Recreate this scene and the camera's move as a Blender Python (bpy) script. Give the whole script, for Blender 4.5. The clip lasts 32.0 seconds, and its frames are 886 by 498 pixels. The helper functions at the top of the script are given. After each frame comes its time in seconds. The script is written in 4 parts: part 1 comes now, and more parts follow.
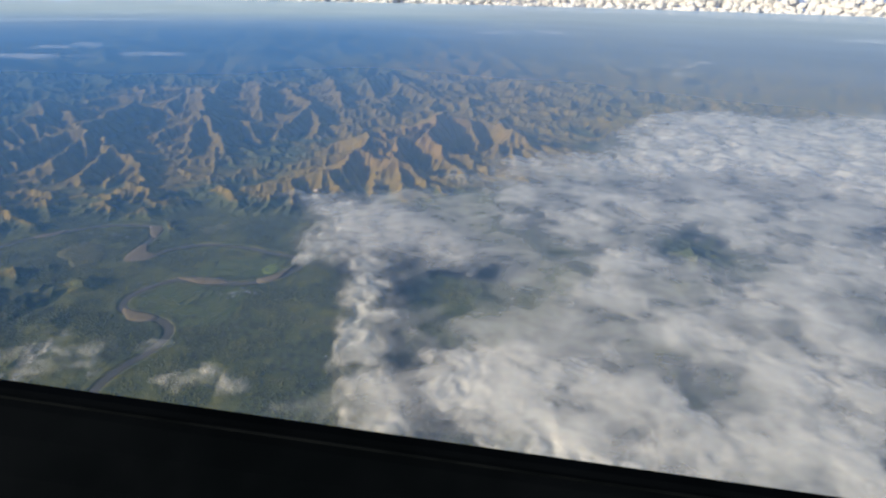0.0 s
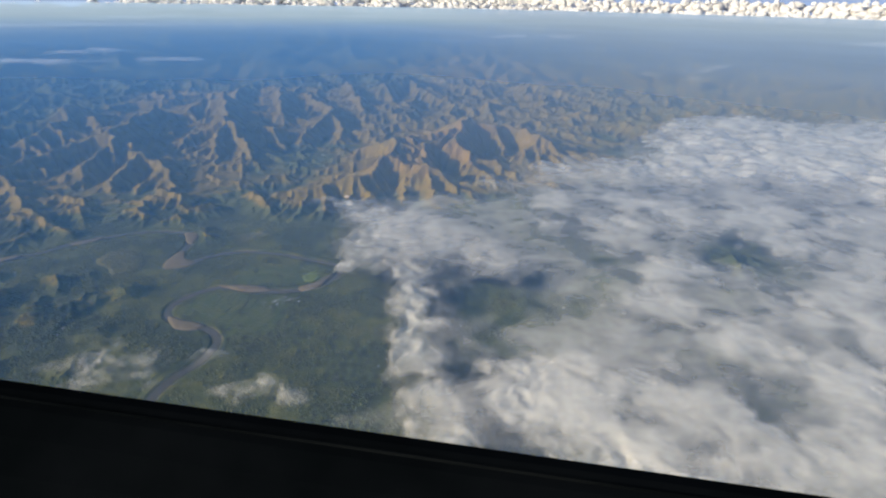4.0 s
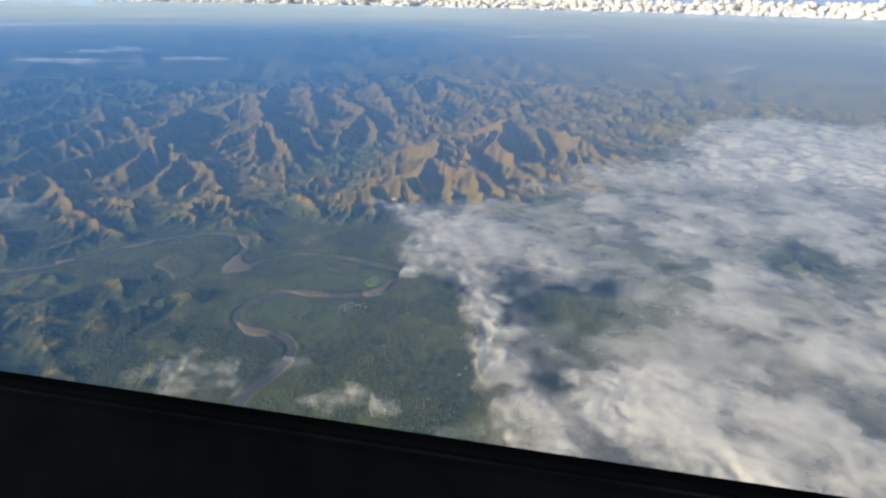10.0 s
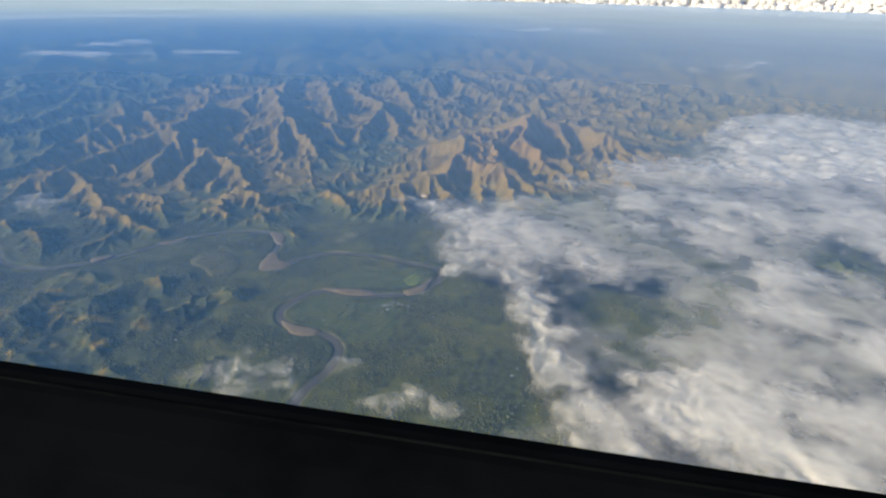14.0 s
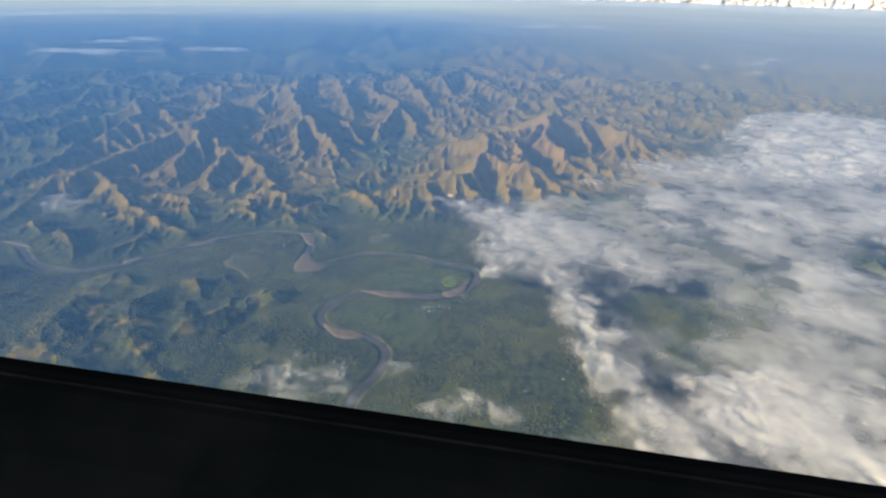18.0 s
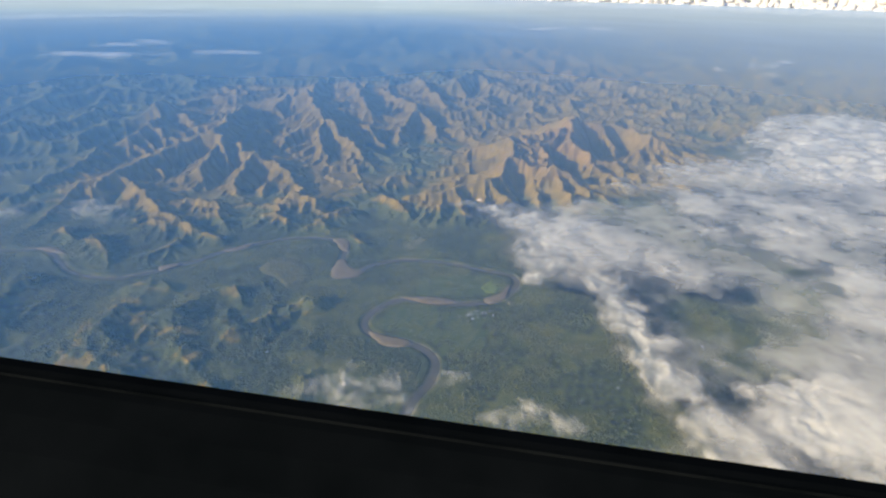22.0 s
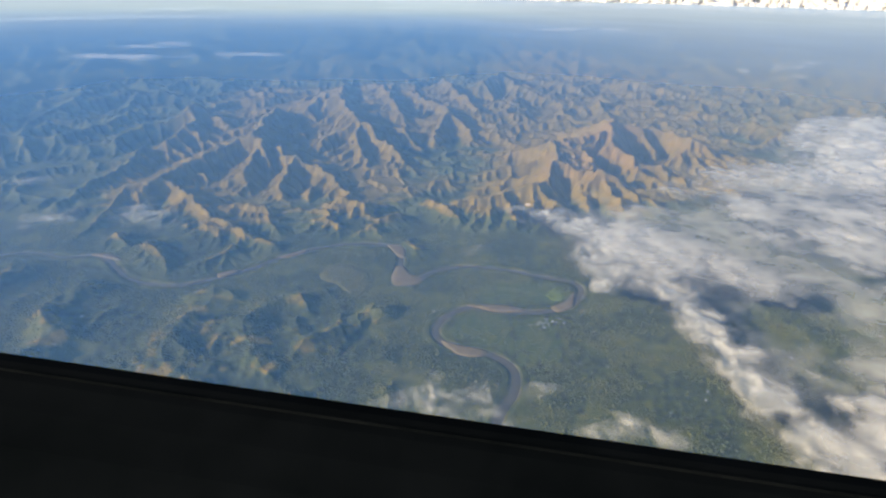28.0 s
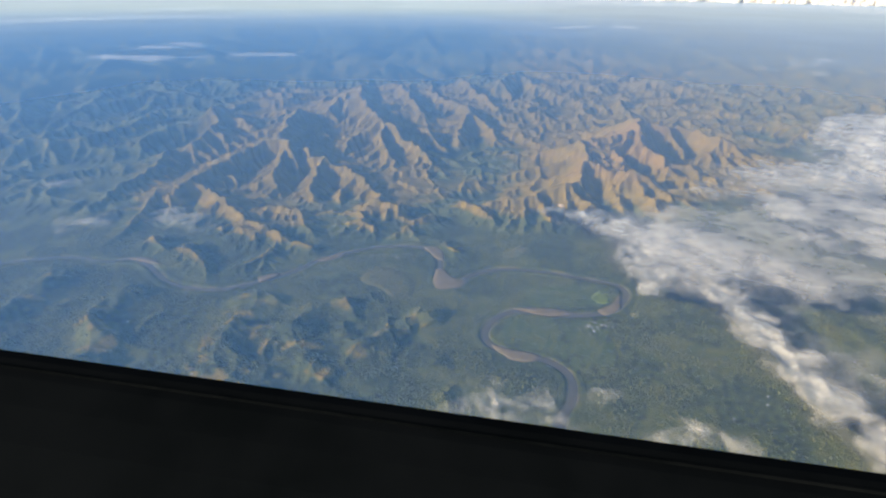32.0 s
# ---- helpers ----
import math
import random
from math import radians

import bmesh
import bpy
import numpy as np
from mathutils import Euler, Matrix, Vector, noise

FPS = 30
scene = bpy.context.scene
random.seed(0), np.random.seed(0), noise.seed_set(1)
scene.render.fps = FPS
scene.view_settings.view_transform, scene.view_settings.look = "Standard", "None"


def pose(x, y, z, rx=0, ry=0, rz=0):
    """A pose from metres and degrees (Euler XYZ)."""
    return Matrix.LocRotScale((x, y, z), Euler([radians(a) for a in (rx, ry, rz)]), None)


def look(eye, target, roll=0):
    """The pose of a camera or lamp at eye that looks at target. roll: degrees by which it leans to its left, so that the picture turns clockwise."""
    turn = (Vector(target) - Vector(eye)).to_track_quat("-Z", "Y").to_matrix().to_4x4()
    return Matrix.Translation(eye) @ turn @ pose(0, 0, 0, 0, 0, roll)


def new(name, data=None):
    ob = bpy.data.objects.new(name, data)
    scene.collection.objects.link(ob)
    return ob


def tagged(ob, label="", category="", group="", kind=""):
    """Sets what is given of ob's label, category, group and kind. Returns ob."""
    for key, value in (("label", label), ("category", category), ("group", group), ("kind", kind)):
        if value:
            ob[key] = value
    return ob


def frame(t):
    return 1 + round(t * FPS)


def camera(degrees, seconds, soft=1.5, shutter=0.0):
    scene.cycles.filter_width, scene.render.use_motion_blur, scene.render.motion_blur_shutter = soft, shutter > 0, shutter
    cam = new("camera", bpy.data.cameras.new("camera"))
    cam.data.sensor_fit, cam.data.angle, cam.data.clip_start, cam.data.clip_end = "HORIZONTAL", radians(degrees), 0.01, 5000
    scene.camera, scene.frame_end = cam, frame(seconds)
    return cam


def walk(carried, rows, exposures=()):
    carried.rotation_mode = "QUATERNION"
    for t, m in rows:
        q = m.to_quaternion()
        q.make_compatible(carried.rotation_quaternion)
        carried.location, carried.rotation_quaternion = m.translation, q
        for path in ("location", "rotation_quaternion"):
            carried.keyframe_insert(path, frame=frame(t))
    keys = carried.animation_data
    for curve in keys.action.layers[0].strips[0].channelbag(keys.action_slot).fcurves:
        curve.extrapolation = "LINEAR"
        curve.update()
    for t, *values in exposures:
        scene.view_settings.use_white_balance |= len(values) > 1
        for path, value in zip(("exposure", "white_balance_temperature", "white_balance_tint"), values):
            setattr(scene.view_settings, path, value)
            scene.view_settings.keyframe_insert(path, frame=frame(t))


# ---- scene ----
# A mountain valley under broken low cloud, passed in straight flight; built at about one twentieth of true size.
cam = camera(77.4, 32.0, soft=2.2)
EYE, TILT, LEAN = 162.5, -25.0, -1.2
FLIGHT = Vector((-197.41, 21.15, 20.41))
TURNS = [
    (0.0, 0.00, 0.00, 0.00),
    (0.5, -0.04, 0.05, 0.07),
    (1.0, -0.04, 0.10, 0.09),
    (1.5, -0.01, 0.27, 0.07),
    (2.0, 0.11, 0.39, 0.03),
    (2.5, 0.16, 0.41, 0.06),
    (3.0, 0.22, 0.42, 0.04),
    (3.5, 0.24, 0.40, 0.03),
    (5.5, 0.38, 0.07, -0.05),
    (6.0, 0.44, -0.01, 0.01),
    (6.5, 0.52, 0.06, -0.07),
    (7.0, 0.55, 0.11, -0.09),
    (7.5, 0.61, 0.24, -0.13),
    (8.0, 0.61, 0.22, -0.14),
    (8.5, 0.67, 0.22, -0.18),
    (9.0, 0.69, 0.22, -0.24),
    (9.5, 0.69, 0.24, -0.24),
    (10.0, 0.72, 0.25, -0.32),
    (10.5, 0.73, 0.22, -0.32),
    (11.0, 0.75, 0.17, -0.35),
    (11.5, 0.79, 0.11, -0.37),
    (12.0, 0.73, -0.02, -0.36),
    (12.5, 0.73, -0.16, -0.41),
    (13.0, 0.73, -0.26, -0.39),
    (13.5, 0.71, -0.34, -0.39),
    (14.0, 0.74, -0.39, -0.46),
    (14.5, 0.80, -0.45, -0.45),
    (16.5, 0.69, -0.60, -0.43),
    (17.0, 0.61, -0.65, -0.41),
    (17.5, 0.53, -0.69, -0.35),
    (18.0, 0.48, -0.73, -0.36),
    (18.5, 0.42, -0.74, -0.30),
    (19.0, 0.41, -0.68, -0.29),
    (19.5, 0.36, -0.68, -0.26),
    (20.0, 0.37, -0.66, -0.25),
    (20.5, 0.42, -0.65, -0.26),
    (21.0, 0.43, -0.64, -0.21),
    (21.5, 0.41, -0.62, -0.25),
    (22.0, 0.41, -0.57, -0.24),
    (22.5, 0.43, -0.54, -0.22),
    (23.0, 0.45, -0.49, -0.26),
    (23.5, 0.41, -0.41, -0.20),
    (24.0, 0.41, -0.41, -0.23),
    (24.5, 0.43, -0.46, -0.22),
    (25.0, 0.37, -0.48, -0.19),
    (25.5, 0.39, -0.50, -0.18),
    (27.5, 0.63, -0.54, -0.22),
    (28.0, 0.70, -0.54, -0.24),
    (28.5, 0.83, -0.48, -0.28),
    (29.0, 0.91, -0.52, -0.26),
    (29.5, 1.03, -0.41, -0.26),
    (30.0, 1.06, -0.49, -0.24),
    (30.5, 1.09, -0.49, -0.19),
    (31.0, 1.08, -0.52, -0.15),
    (31.5, 1.01, -0.62, -0.07),
    (32.0, 0.95, -0.70, 0.01),
]
RIG = pose(0, 0, EYE, TILT, LEAN, 0)
walk(cam, [(t, RIG @ pose(*(FLIGHT * (t / 32.0)), 90 + pitch, roll, yaw)) for t, yaw, pitch, roll in TURNS],
     [(0.0, 0.68, 7350, 6), (12.0, 0.84, 7550, 6), (32.0, 1.13, 8250, 7)])
START = RIG @ Vector((0, 0, 0))
FINISH = RIG @ FLIGHT

# ---- light: a low warm sun, clear sky ----
SUN_EL, SUN_TO = 19.5, (-0.89, -0.456)
world = bpy.data.worlds.new("sky")
scene.world = world
world.use_nodes = True
wn = world.node_tree
sky = wn.nodes.new("ShaderNodeTexSky")
sky.sky_type, sky.sun_disc = "NISHITA", False
sky.sun_elevation = radians(SUN_EL)
sky.sun_rotation = math.atan2(SUN_TO[0], SUN_TO[1]) % (2 * math.pi)
wn.links.new(sky.outputs[0], wn.nodes["Background"].inputs[0])
wn.nodes["Background"].inputs[1].default_value = 0.10
sun = new("sun", bpy.data.lights.new("sun", "SUN"))
sun.data.energy, sun.data.angle, sun.data.color = 5.0, radians(0.6), (1.0, 0.83, 0.60)
sun.matrix_world = look((0, 0, 0), (-SUN_TO[0], -SUN_TO[1], -math.tan(radians(SUN_EL))))


# ---- materials ----
class Mat:
    """A small builder for node materials."""

    def __init__(self, name):
        self.m = bpy.data.materials.new(name)
        self.m.use_nodes = True
        self.t = self.m.node_tree
        self.t.nodes.clear()
        self.out = self.t.nodes.new("ShaderNodeOutputMaterial")

    def n(self, kind, ins=None, **props):
        nd = self.t.nodes.new("ShaderNode" + kind)
        for k, v in props.items():
            setattr(nd, k, v)
        for k, v in (ins or {}).items():
            if isinstance(v, bpy.types.NodeSocket):
                self.t.links.new(v, nd.inputs[k])
            else:
                nd.inputs[k].default_value = v
        return nd

    def math(self, op, a, b=0.0, clamp=False):
        return self.n("Math", {0: a, 1: b}, operation=op, use_clamp=clamp).outputs[0]

    def noise(self, scale, detail=4.0, rough=0.55, vec=None):
        ins = {"Scale": scale, "Detail": detail, "Roughness": rough}
        if vec is not None:
            ins["Vector"] = vec
        return self.n("TexNoise", ins).outputs["Fac"]

    def place(self):
        return self.n("NewGeometry").outputs["Position"]

    def ramp(self, fac, lo, hi):
        return self.n("MapRange", {0: fac, 1: lo, 2: hi, 3: 0.0, 4: 1.0}, interpolation_type="SMOOTHSTEP").outputs[0]

    def mix(self, fac, a, b):
        nd = self.n("Mix", data_type="RGBA")
        for i, v in ((0, fac), (6, a), (7, b)):
            if isinstance(v, bpy.types.NodeSocket):
                self.t.links.new(v, nd.inputs[i])
            else:
                nd.inputs[i].default_value = (*v, 1.0) if isinstance(v, tuple) else v
        return nd.outputs[2]

    def attr(self, name):
        return self.n("Attribute", attribute_name=name).outputs["Fac"]

    def end(self, shader):
        self.t.links.new(shader, self.out.inputs[0])
        return self.m

    def skin(self, colour, rough=0.9, bump=None, strength=0.3, dist=0.2, metal=0.0):
        ins = {"Base Color": colour if not isinstance(colour, tuple) else (*colour, 1.0), "Roughness": rough, "Metallic": metal}
        if bump is not None:
            ins["Normal"] = self.n("Bump", {"Height": bump, "Strength": strength, "Distance": dist}).outputs[0]
        return self.end(self.n("BsdfPrincipled", ins).outputs[0])


def land_material():
    m = Mat("land")
    p = m.place()
    broad, mid, fine = m.noise(0.02, 4, 0.6, p), m.noise(0.11, 5, 0.62, p), m.noise(0.75, 4, 0.6, p)
    trees = m.noise(0.38, 6, 0.78, p)
    crags = m.math("ABSOLUTE", m.math("SUBTRACT", m.noise(0.16, 5, 0.6, p), 0.5))
    grass = m.mix(m.ramp(m.math("ADD", m.math("MULTIPLY", mid, 0.5), m.math("MULTIPLY", trees, 0.5)), 0.38, 0.64), (0.034, 0.052, 0.007), (0.098, 0.100, 0.014))
    woods = m.mix(m.ramp(trees, 0.4, 0.62), (0.008, 0.019, 0.004), (0.054, 0.070, 0.010))
    dry = m.mix(m.ramp(mid, 0.3, 0.7), (0.110, 0.084, 0.005), (0.192, 0.137, 0.010))
    soil = m.mix(m.ramp(fine, 0.3, 0.7), (0.150, 0.098, 0.020), (0.225, 0.145, 0.032))
    c = m.mix(m.ramp(m.math("ADD", m.attr("woods"), m.math("MULTIPLY", m.math("SUBTRACT", mid, 0.5), 0.9)), 0.35, 0.65), grass, woods)
    c = m.mix(m.ramp(m.math("ADD", m.attr("dry"), m.math("MULTIPLY", m.math("SUBTRACT", m.math("ADD", m.math("MULTIPLY", fine, 0.4), m.math("MULTIPLY", mid, 0.6)), 0.5), 1.5)), 0.35, 0.9), c, dry)
    c = m.mix(m.math("MULTIPLY", m.attr("soil"), m.ramp(broad, 0.35, 0.6)), c, soil)
    c = m.mix(m.math("MULTIPLY", m.attr("shore"), m.ramp(mid, 0.42, 0.6)), c, (0.125, 0.112, 0.062))
    relief = m.math("ADD", m.math("ADD", m.math("MULTIPLY", trees, 1.3), m.math("MULTIPLY", mid, 1.5)), m.math("MULTIPLY", m.math("MULTIPLY", crags, m.attr("dry")), 1.5))
    return m.skin(c, 0.95, relief, 0.6, 0.9)


def simple(name, lo, hi, scale, rough=0.9, bump=0.3, dist=0.05, metal=0.0):
    m = Mat(name)
    a, b = m.noise(scale, 5, 0.6, m.place()), m.noise(scale * 6, 3, 0.6, m.place())
    f = m.ramp(m.math("ADD", m.math("MULTIPLY", a, 0.7), m.math("MULTIPLY", b, 0.3)), 0.35, 0.65)
    return m.skin(m.mix(f, lo, hi), rough, b, bump, dist, metal)


def varied(name, lo, hi, rough=0.85):
    """Alike pieces that differ in tone from one to the next."""
    m = Mat(name)
    r = m.n("ObjectInfo").outputs["Random"]
    g = m.noise(1.6, 4, 0.6, m.place())
    return m.skin(m.mix(m.math("ADD", m.math("MULTIPLY", r, 0.75), m.math("MULTIPLY", g, 0.3)), lo, hi), rough, g, 0.3, 0.05)


def crown_material():
    m = Mat("tree_crowns")
    r = m.n("NewGeometry").outputs["Random Per Island"]
    g = m.noise(0.05, 3, 0.5, m.place())
    c = m.mix(m.math("ADD", m.math("MULTIPLY", r, 0.6), m.math("MULTIPLY", g, 0.4)), (0.016, 0.032, 0.006), (0.118, 0.122, 0.020))
    return m.skin(c, 0.95)


def cloud_material(name, scale, soft=0.55, thick=1.0, seep=0.4, relief=0.15):
    """White droplets: scattered light both ways, thinned out by the density of the cloud."""
    m = Mat(name)
    p = m.n("VectorMath", {0: m.place(), 1: (1.0, 1.0, 2.2)}, operation="MULTIPLY").outputs[0]
    a = m.n("TexNoise", {"Vector": p, "Scale": scale, "Detail": 6.0, "Roughness": 0.58, "Distortion": 0.7}).outputs["Fac"]
    b = m.n("TexNoise", {"Vector": p, "Scale": scale * 3.7, "Detail": 4.0, "Roughness": 0.6, "Distortion": 0.5}).outputs["Fac"]
    d = m.attr("cover")
    wisp = m.math("ADD", m.math("MULTIPLY", a, 0.75), m.math("MULTIPLY", b, 0.25))
    al = m.ramp(m.math("ADD", d, m.math("MULTIPLY", m.math("SUBTRACT", wisp, 0.5), soft)), -0.05, 1.55)
    al = m.math("MULTIPLY", m.math("MULTIPLY", al, m.ramp(d, 0.0, 0.45)), thick)
    nrm = m.n("Bump", {"Height": wisp, "Strength": relief, "Distance": 0.06 / scale}).outputs[0]
    dif = m.n("BsdfDiffuse", {"Color": (0.89, 0.91, 0.95, 1), "Normal": nrm}).outputs[0]
    tra = m.n("BsdfTranslucent", {"Color": (0.88, 0.90, 0.94, 1)}).outputs[0]
    body = m.n("MixShader", {0: seep, 1: dif, 2: tra}).outputs[0]
    clear = m.n("BsdfTransparent").outputs[0]
    return m.end(m.n("MixShader", {0: al, 1: clear, 2: body}).outputs[0])


def tower_material():
    """Cumulus seen whole: white, with light that seeps through its lobes."""
    m = Mat("cumulus")
    g = m.noise(0.02, 5, 0.6, m.place())
    nrm = m.n("Bump", {"Height": g, "Strength": 0.2, "Distance": 8.0}).outputs[0]
    tone = m.mix(g, (0.80, 0.83, 0.90), (0.88, 0.90, 0.95))
    dif, tra = m.n("BsdfDiffuse", {"Color": tone, "Normal": nrm}).outputs[0], m.n("BsdfTranslucent", {"Color": tone}).outputs[0]
    return m.end(m.n("MixShader", {0: 0.6, 1: dif, 2: tra}).outputs[0])


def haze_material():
    """Blue haze painted as a sheet's opacity, growing outwards with the way through air."""
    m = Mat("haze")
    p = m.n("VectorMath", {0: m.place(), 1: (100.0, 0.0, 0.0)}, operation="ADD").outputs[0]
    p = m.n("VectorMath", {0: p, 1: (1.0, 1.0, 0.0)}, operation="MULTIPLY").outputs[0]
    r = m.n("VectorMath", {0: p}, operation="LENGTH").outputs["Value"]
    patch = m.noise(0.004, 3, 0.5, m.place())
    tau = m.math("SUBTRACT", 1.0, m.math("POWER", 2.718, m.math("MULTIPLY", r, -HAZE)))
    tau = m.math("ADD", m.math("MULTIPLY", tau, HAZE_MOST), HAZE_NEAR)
    # East side: paler tone painted in for window glare, with slightly thinner opacity.
    east_glare = m.ramp(m.n("SeparateXYZ", {0: m.place()}).outputs[0], -260.0, 420.0)
    tau = m.math("ADD", tau, m.math("MULTIPLY", east_glare, -0.05))
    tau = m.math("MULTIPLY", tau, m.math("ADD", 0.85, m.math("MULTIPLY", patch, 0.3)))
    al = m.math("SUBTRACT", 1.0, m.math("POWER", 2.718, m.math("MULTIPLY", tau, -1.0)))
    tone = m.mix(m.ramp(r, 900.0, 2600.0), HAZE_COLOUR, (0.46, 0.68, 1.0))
    tone = m.mix(m.math("MULTIPLY", east_glare, 0.6), tone, (0.42, 0.60, 0.95))
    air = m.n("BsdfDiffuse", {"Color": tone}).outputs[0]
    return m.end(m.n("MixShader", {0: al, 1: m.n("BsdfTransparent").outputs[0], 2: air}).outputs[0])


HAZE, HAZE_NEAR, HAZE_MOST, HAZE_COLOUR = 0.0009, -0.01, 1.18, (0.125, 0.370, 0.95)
LAND = land_material()
HAZE_PAINT = haze_material()
WATER = simple("river_water", (0.050, 0.050, 0.040), (0.078, 0.070, 0.050), 0.12, 0.55, 0.1)
SAND = simple("river_sand", (0.092, 0.076, 0.050), (0.142, 0.116, 0.076), 0.35, 0.95)
FIELD = varied("crop", (0.030, 0.056, 0.010), (0.075, 0.092, 0.020), 0.95)
FALLOW = simple("fallow_field", (0.060, 0.066, 0.018), (0.088, 0.084, 0.024), 0.25, 0.95)
YOUNG = simple("young_crop", (0.075, 0.115, 0.018), (0.110, 0.150, 0.026), 0.4, 0.95)
ROOF = varied("tin_roof", (0.16, 0.15, 0.14), (0.45, 0.45, 0.44), 0.5)
PLASTER = varied("plaster_wall", (0.42, 0.39, 0.34), (0.68, 0.65, 0.60))
CROWN = crown_material()
QUARRY = simple("bare_rock", (0.42, 0.34, 0.26), (0.62, 0.54, 0.45), 0.9, 0.95)
CLOUD = cloud_material("cloud", 0.085, 0.8, 0.74, 0.5, 0.02)
FAR_DECK = cloud_material("cloud_far_deck", 0.04, 0.6, 1.0, 0.42, 0.02)
BANKED = cloud_material("cloud_strip", 0.10, 1.05, 0.62, 0.5, 0.02)
WISP = cloud_material("cloud_wisp", 0.09, 1.2, 0.36, 0.3, 0.02)
VEIL = cloud_material("cloud_veil", 0.04, 1.0, 0.72, 0.4, 0.03)
FAR_CLOUD = cloud_material("far_cloud", 0.011, 0.7, 1.0, 0.2)
CUMULUS = tower_material()
RUBBER = simple("black_window_seal", (0.0012, 0.0019, 0.0028), (0.0024, 0.0034, 0.0050), 3.0, 0.95, 0.2, 0.002)
RUBBER.node_tree.nodes["Principled BSDF"].inputs["Specular IOR Level"].default_value = 0.0


# ---- numeric noise ----
def hashed(ix, iy, seed):
    h = (ix.astype(np.int64) * 374761393 + iy.astype(np.int64) * 668265263 + seed * 974634777) & 0xFFFFFFFF
    h = ((h ^ (h >> 13)) * 1274126177) & 0xFFFFFFFF
    h = ((h ^ (h >> 16)) * 2246822519) & 0xFFFFFFFF
    return (h ^ (h >> 15)).astype(np.float64) / 4294967295.0


def grad_noise(x, y, seed=0):
    """Gradient noise, about -0.7 to 0.7."""
    ix, iy = np.floor(x), np.floor(y)
    fx, fy = x - ix, y - iy
    u, v = fx * fx * fx * (fx * (fx * 6 - 15) + 10), fy * fy * fy * (fy * (fy * 6 - 15) + 10)
    c = []
    for dy in (0, 1):
        for dx in (0, 1):
            a = hashed(ix + dx, iy + dy, seed) * 2 * np.pi
            c.append(np.cos(a) * (fx - dx) + np.sin(a) * (fy - dy))
    return (c[0] * (1 - u) + c[1] * u) * (1 - v) + (c[2] * (1 - u) + c[3] * u) * v


def fbm(x, y, octaves=5, seed=0, gain=0.5):
    total, amp = 0.0, 1.0
    for k in range(octaves):
        total = total + amp * grad_noise(x * 2.03 ** k + 17.3 * k, y * 2.03 ** k - 9.1 * k, seed + k)
        amp *= gain
    return total


def ridged(x, y, octaves=5, seed=0, gain=0.5):
    """Sharp crests, 0 to about 1."""
    total, amp, w, norm = 0.0, 1.0, 1.0, 0.0
    for k in range(octaves):
        n = 1 - np.abs(grad_noise(x * 2.07 ** k + 5.7 * k, y * 2.07 ** k + 3.1 * k, seed + k)) * 1.9
        n = np.clip(n, 0, 1) ** 2 * w
        total, norm, w, amp = total + amp * n, norm + amp, np.clip(n * 1.6, 0, 1), amp * gain
    return total / norm


def gullies(x, y, gx, gy, size, seed):
    """Stripes that run down the slope (gx, gy): spurs and the gullies between them."""
    px, py = x / size, y / size
    ix, iy = np.floor(px), np.floor(py)
    g = np.sqrt(gx * gx + gy * gy) + 1e-6
    sx, sy = -gy / g, gx / g
    va, wt = 0.0, 1e-6
    for j in range(-1, 3):
        for i in range(-1, 3):
            cx, cy = ix + i - 0.5, iy + j - 0.5
            qx = px - cx - (hashed(cx * 2, cy * 2, seed) - 0.5)
            qy = py - cy - (hashed(cx * 2, cy * 2, seed + 7) - 0.5)
            w = np.exp(-2.2 * (qx * qx + qy * qy))
            va, wt = va + np.cos(2 * np.pi * (qx * sx + qy * sy)) * w, wt + w
    return va / wt


def step(lo, hi, v):
    q = np.clip((v - lo) / (hi - lo), 0, 1)
    return q * q * (3 - 2 * q)


def smooth_line(points, n=8):
    """A Catmull-Rom line through points."""
    p = [np.array(q, float) for q in points]
    p = [2 * p[0] - p[1]] + p + [2 * p[-1] - p[-2]]
    out = []
    for a, b, c, d in zip(p, p[1:], p[2:], p[3:]):
        for k in range(n):
            t = k / n
            out.append(0.5 * (2 * b + (c - a) * t + (2 * a - 5 * b + 4 * c - d) * t * t + (3 * b - a - 3 * c + d) * t ** 3))
    return np.array(out + [p[-2]])


def line_distance(x, y, line):
    best = np.full(x.shape, 1e9)
    for a, b in zip(line[:-1], line[1:]):
        dx, dy = b[0] - a[0], b[1] - a[1]
        t = np.clip(((x - a[0]) * dx + (y - a[1]) * dy) / (dx * dx + dy * dy), 0, 1)
        best = np.minimum(best, np.hypot(x - a[0] - t * dx, y - a[1] - t * dy))
    return best


# ---- the plan: crest lines (east, north, height) ----
RIDGES_WEST = [
    [(-377, 692, 41), (-371, 623, 40.5), (-364, 570, 40.5), (-375, 563, 38.5), (-386, 543, 36.4), (-397, 524, 33), (-403, 499, 30), (-409, 479, 27), (-414, 460, 24), (-417, 439, 18), (-415, 427, 13)],
    [(-364, 570, 40.5), (-357, 527, 33), (-349, 491, 25), (-348, 479, 15)],
    [(-364, 570, 40.5), (-345, 532, 32), (-334, 508, 22)],
] + [
    [(-364, 570, 40.5), (-336, 546, 34), (-313, 523, 29.2), (-312, 489, 26), (-313, 462, 15), (-316, 450, 8)],
    [(-313, 523, 29.2), (-288, 501, 26.2), (-290, 480, 18), (-285, 452, 7)],
    [(-288, 501, 26.2), (-272, 485, 22), (-265, 467, 17), (-251, 456, 13)],
]
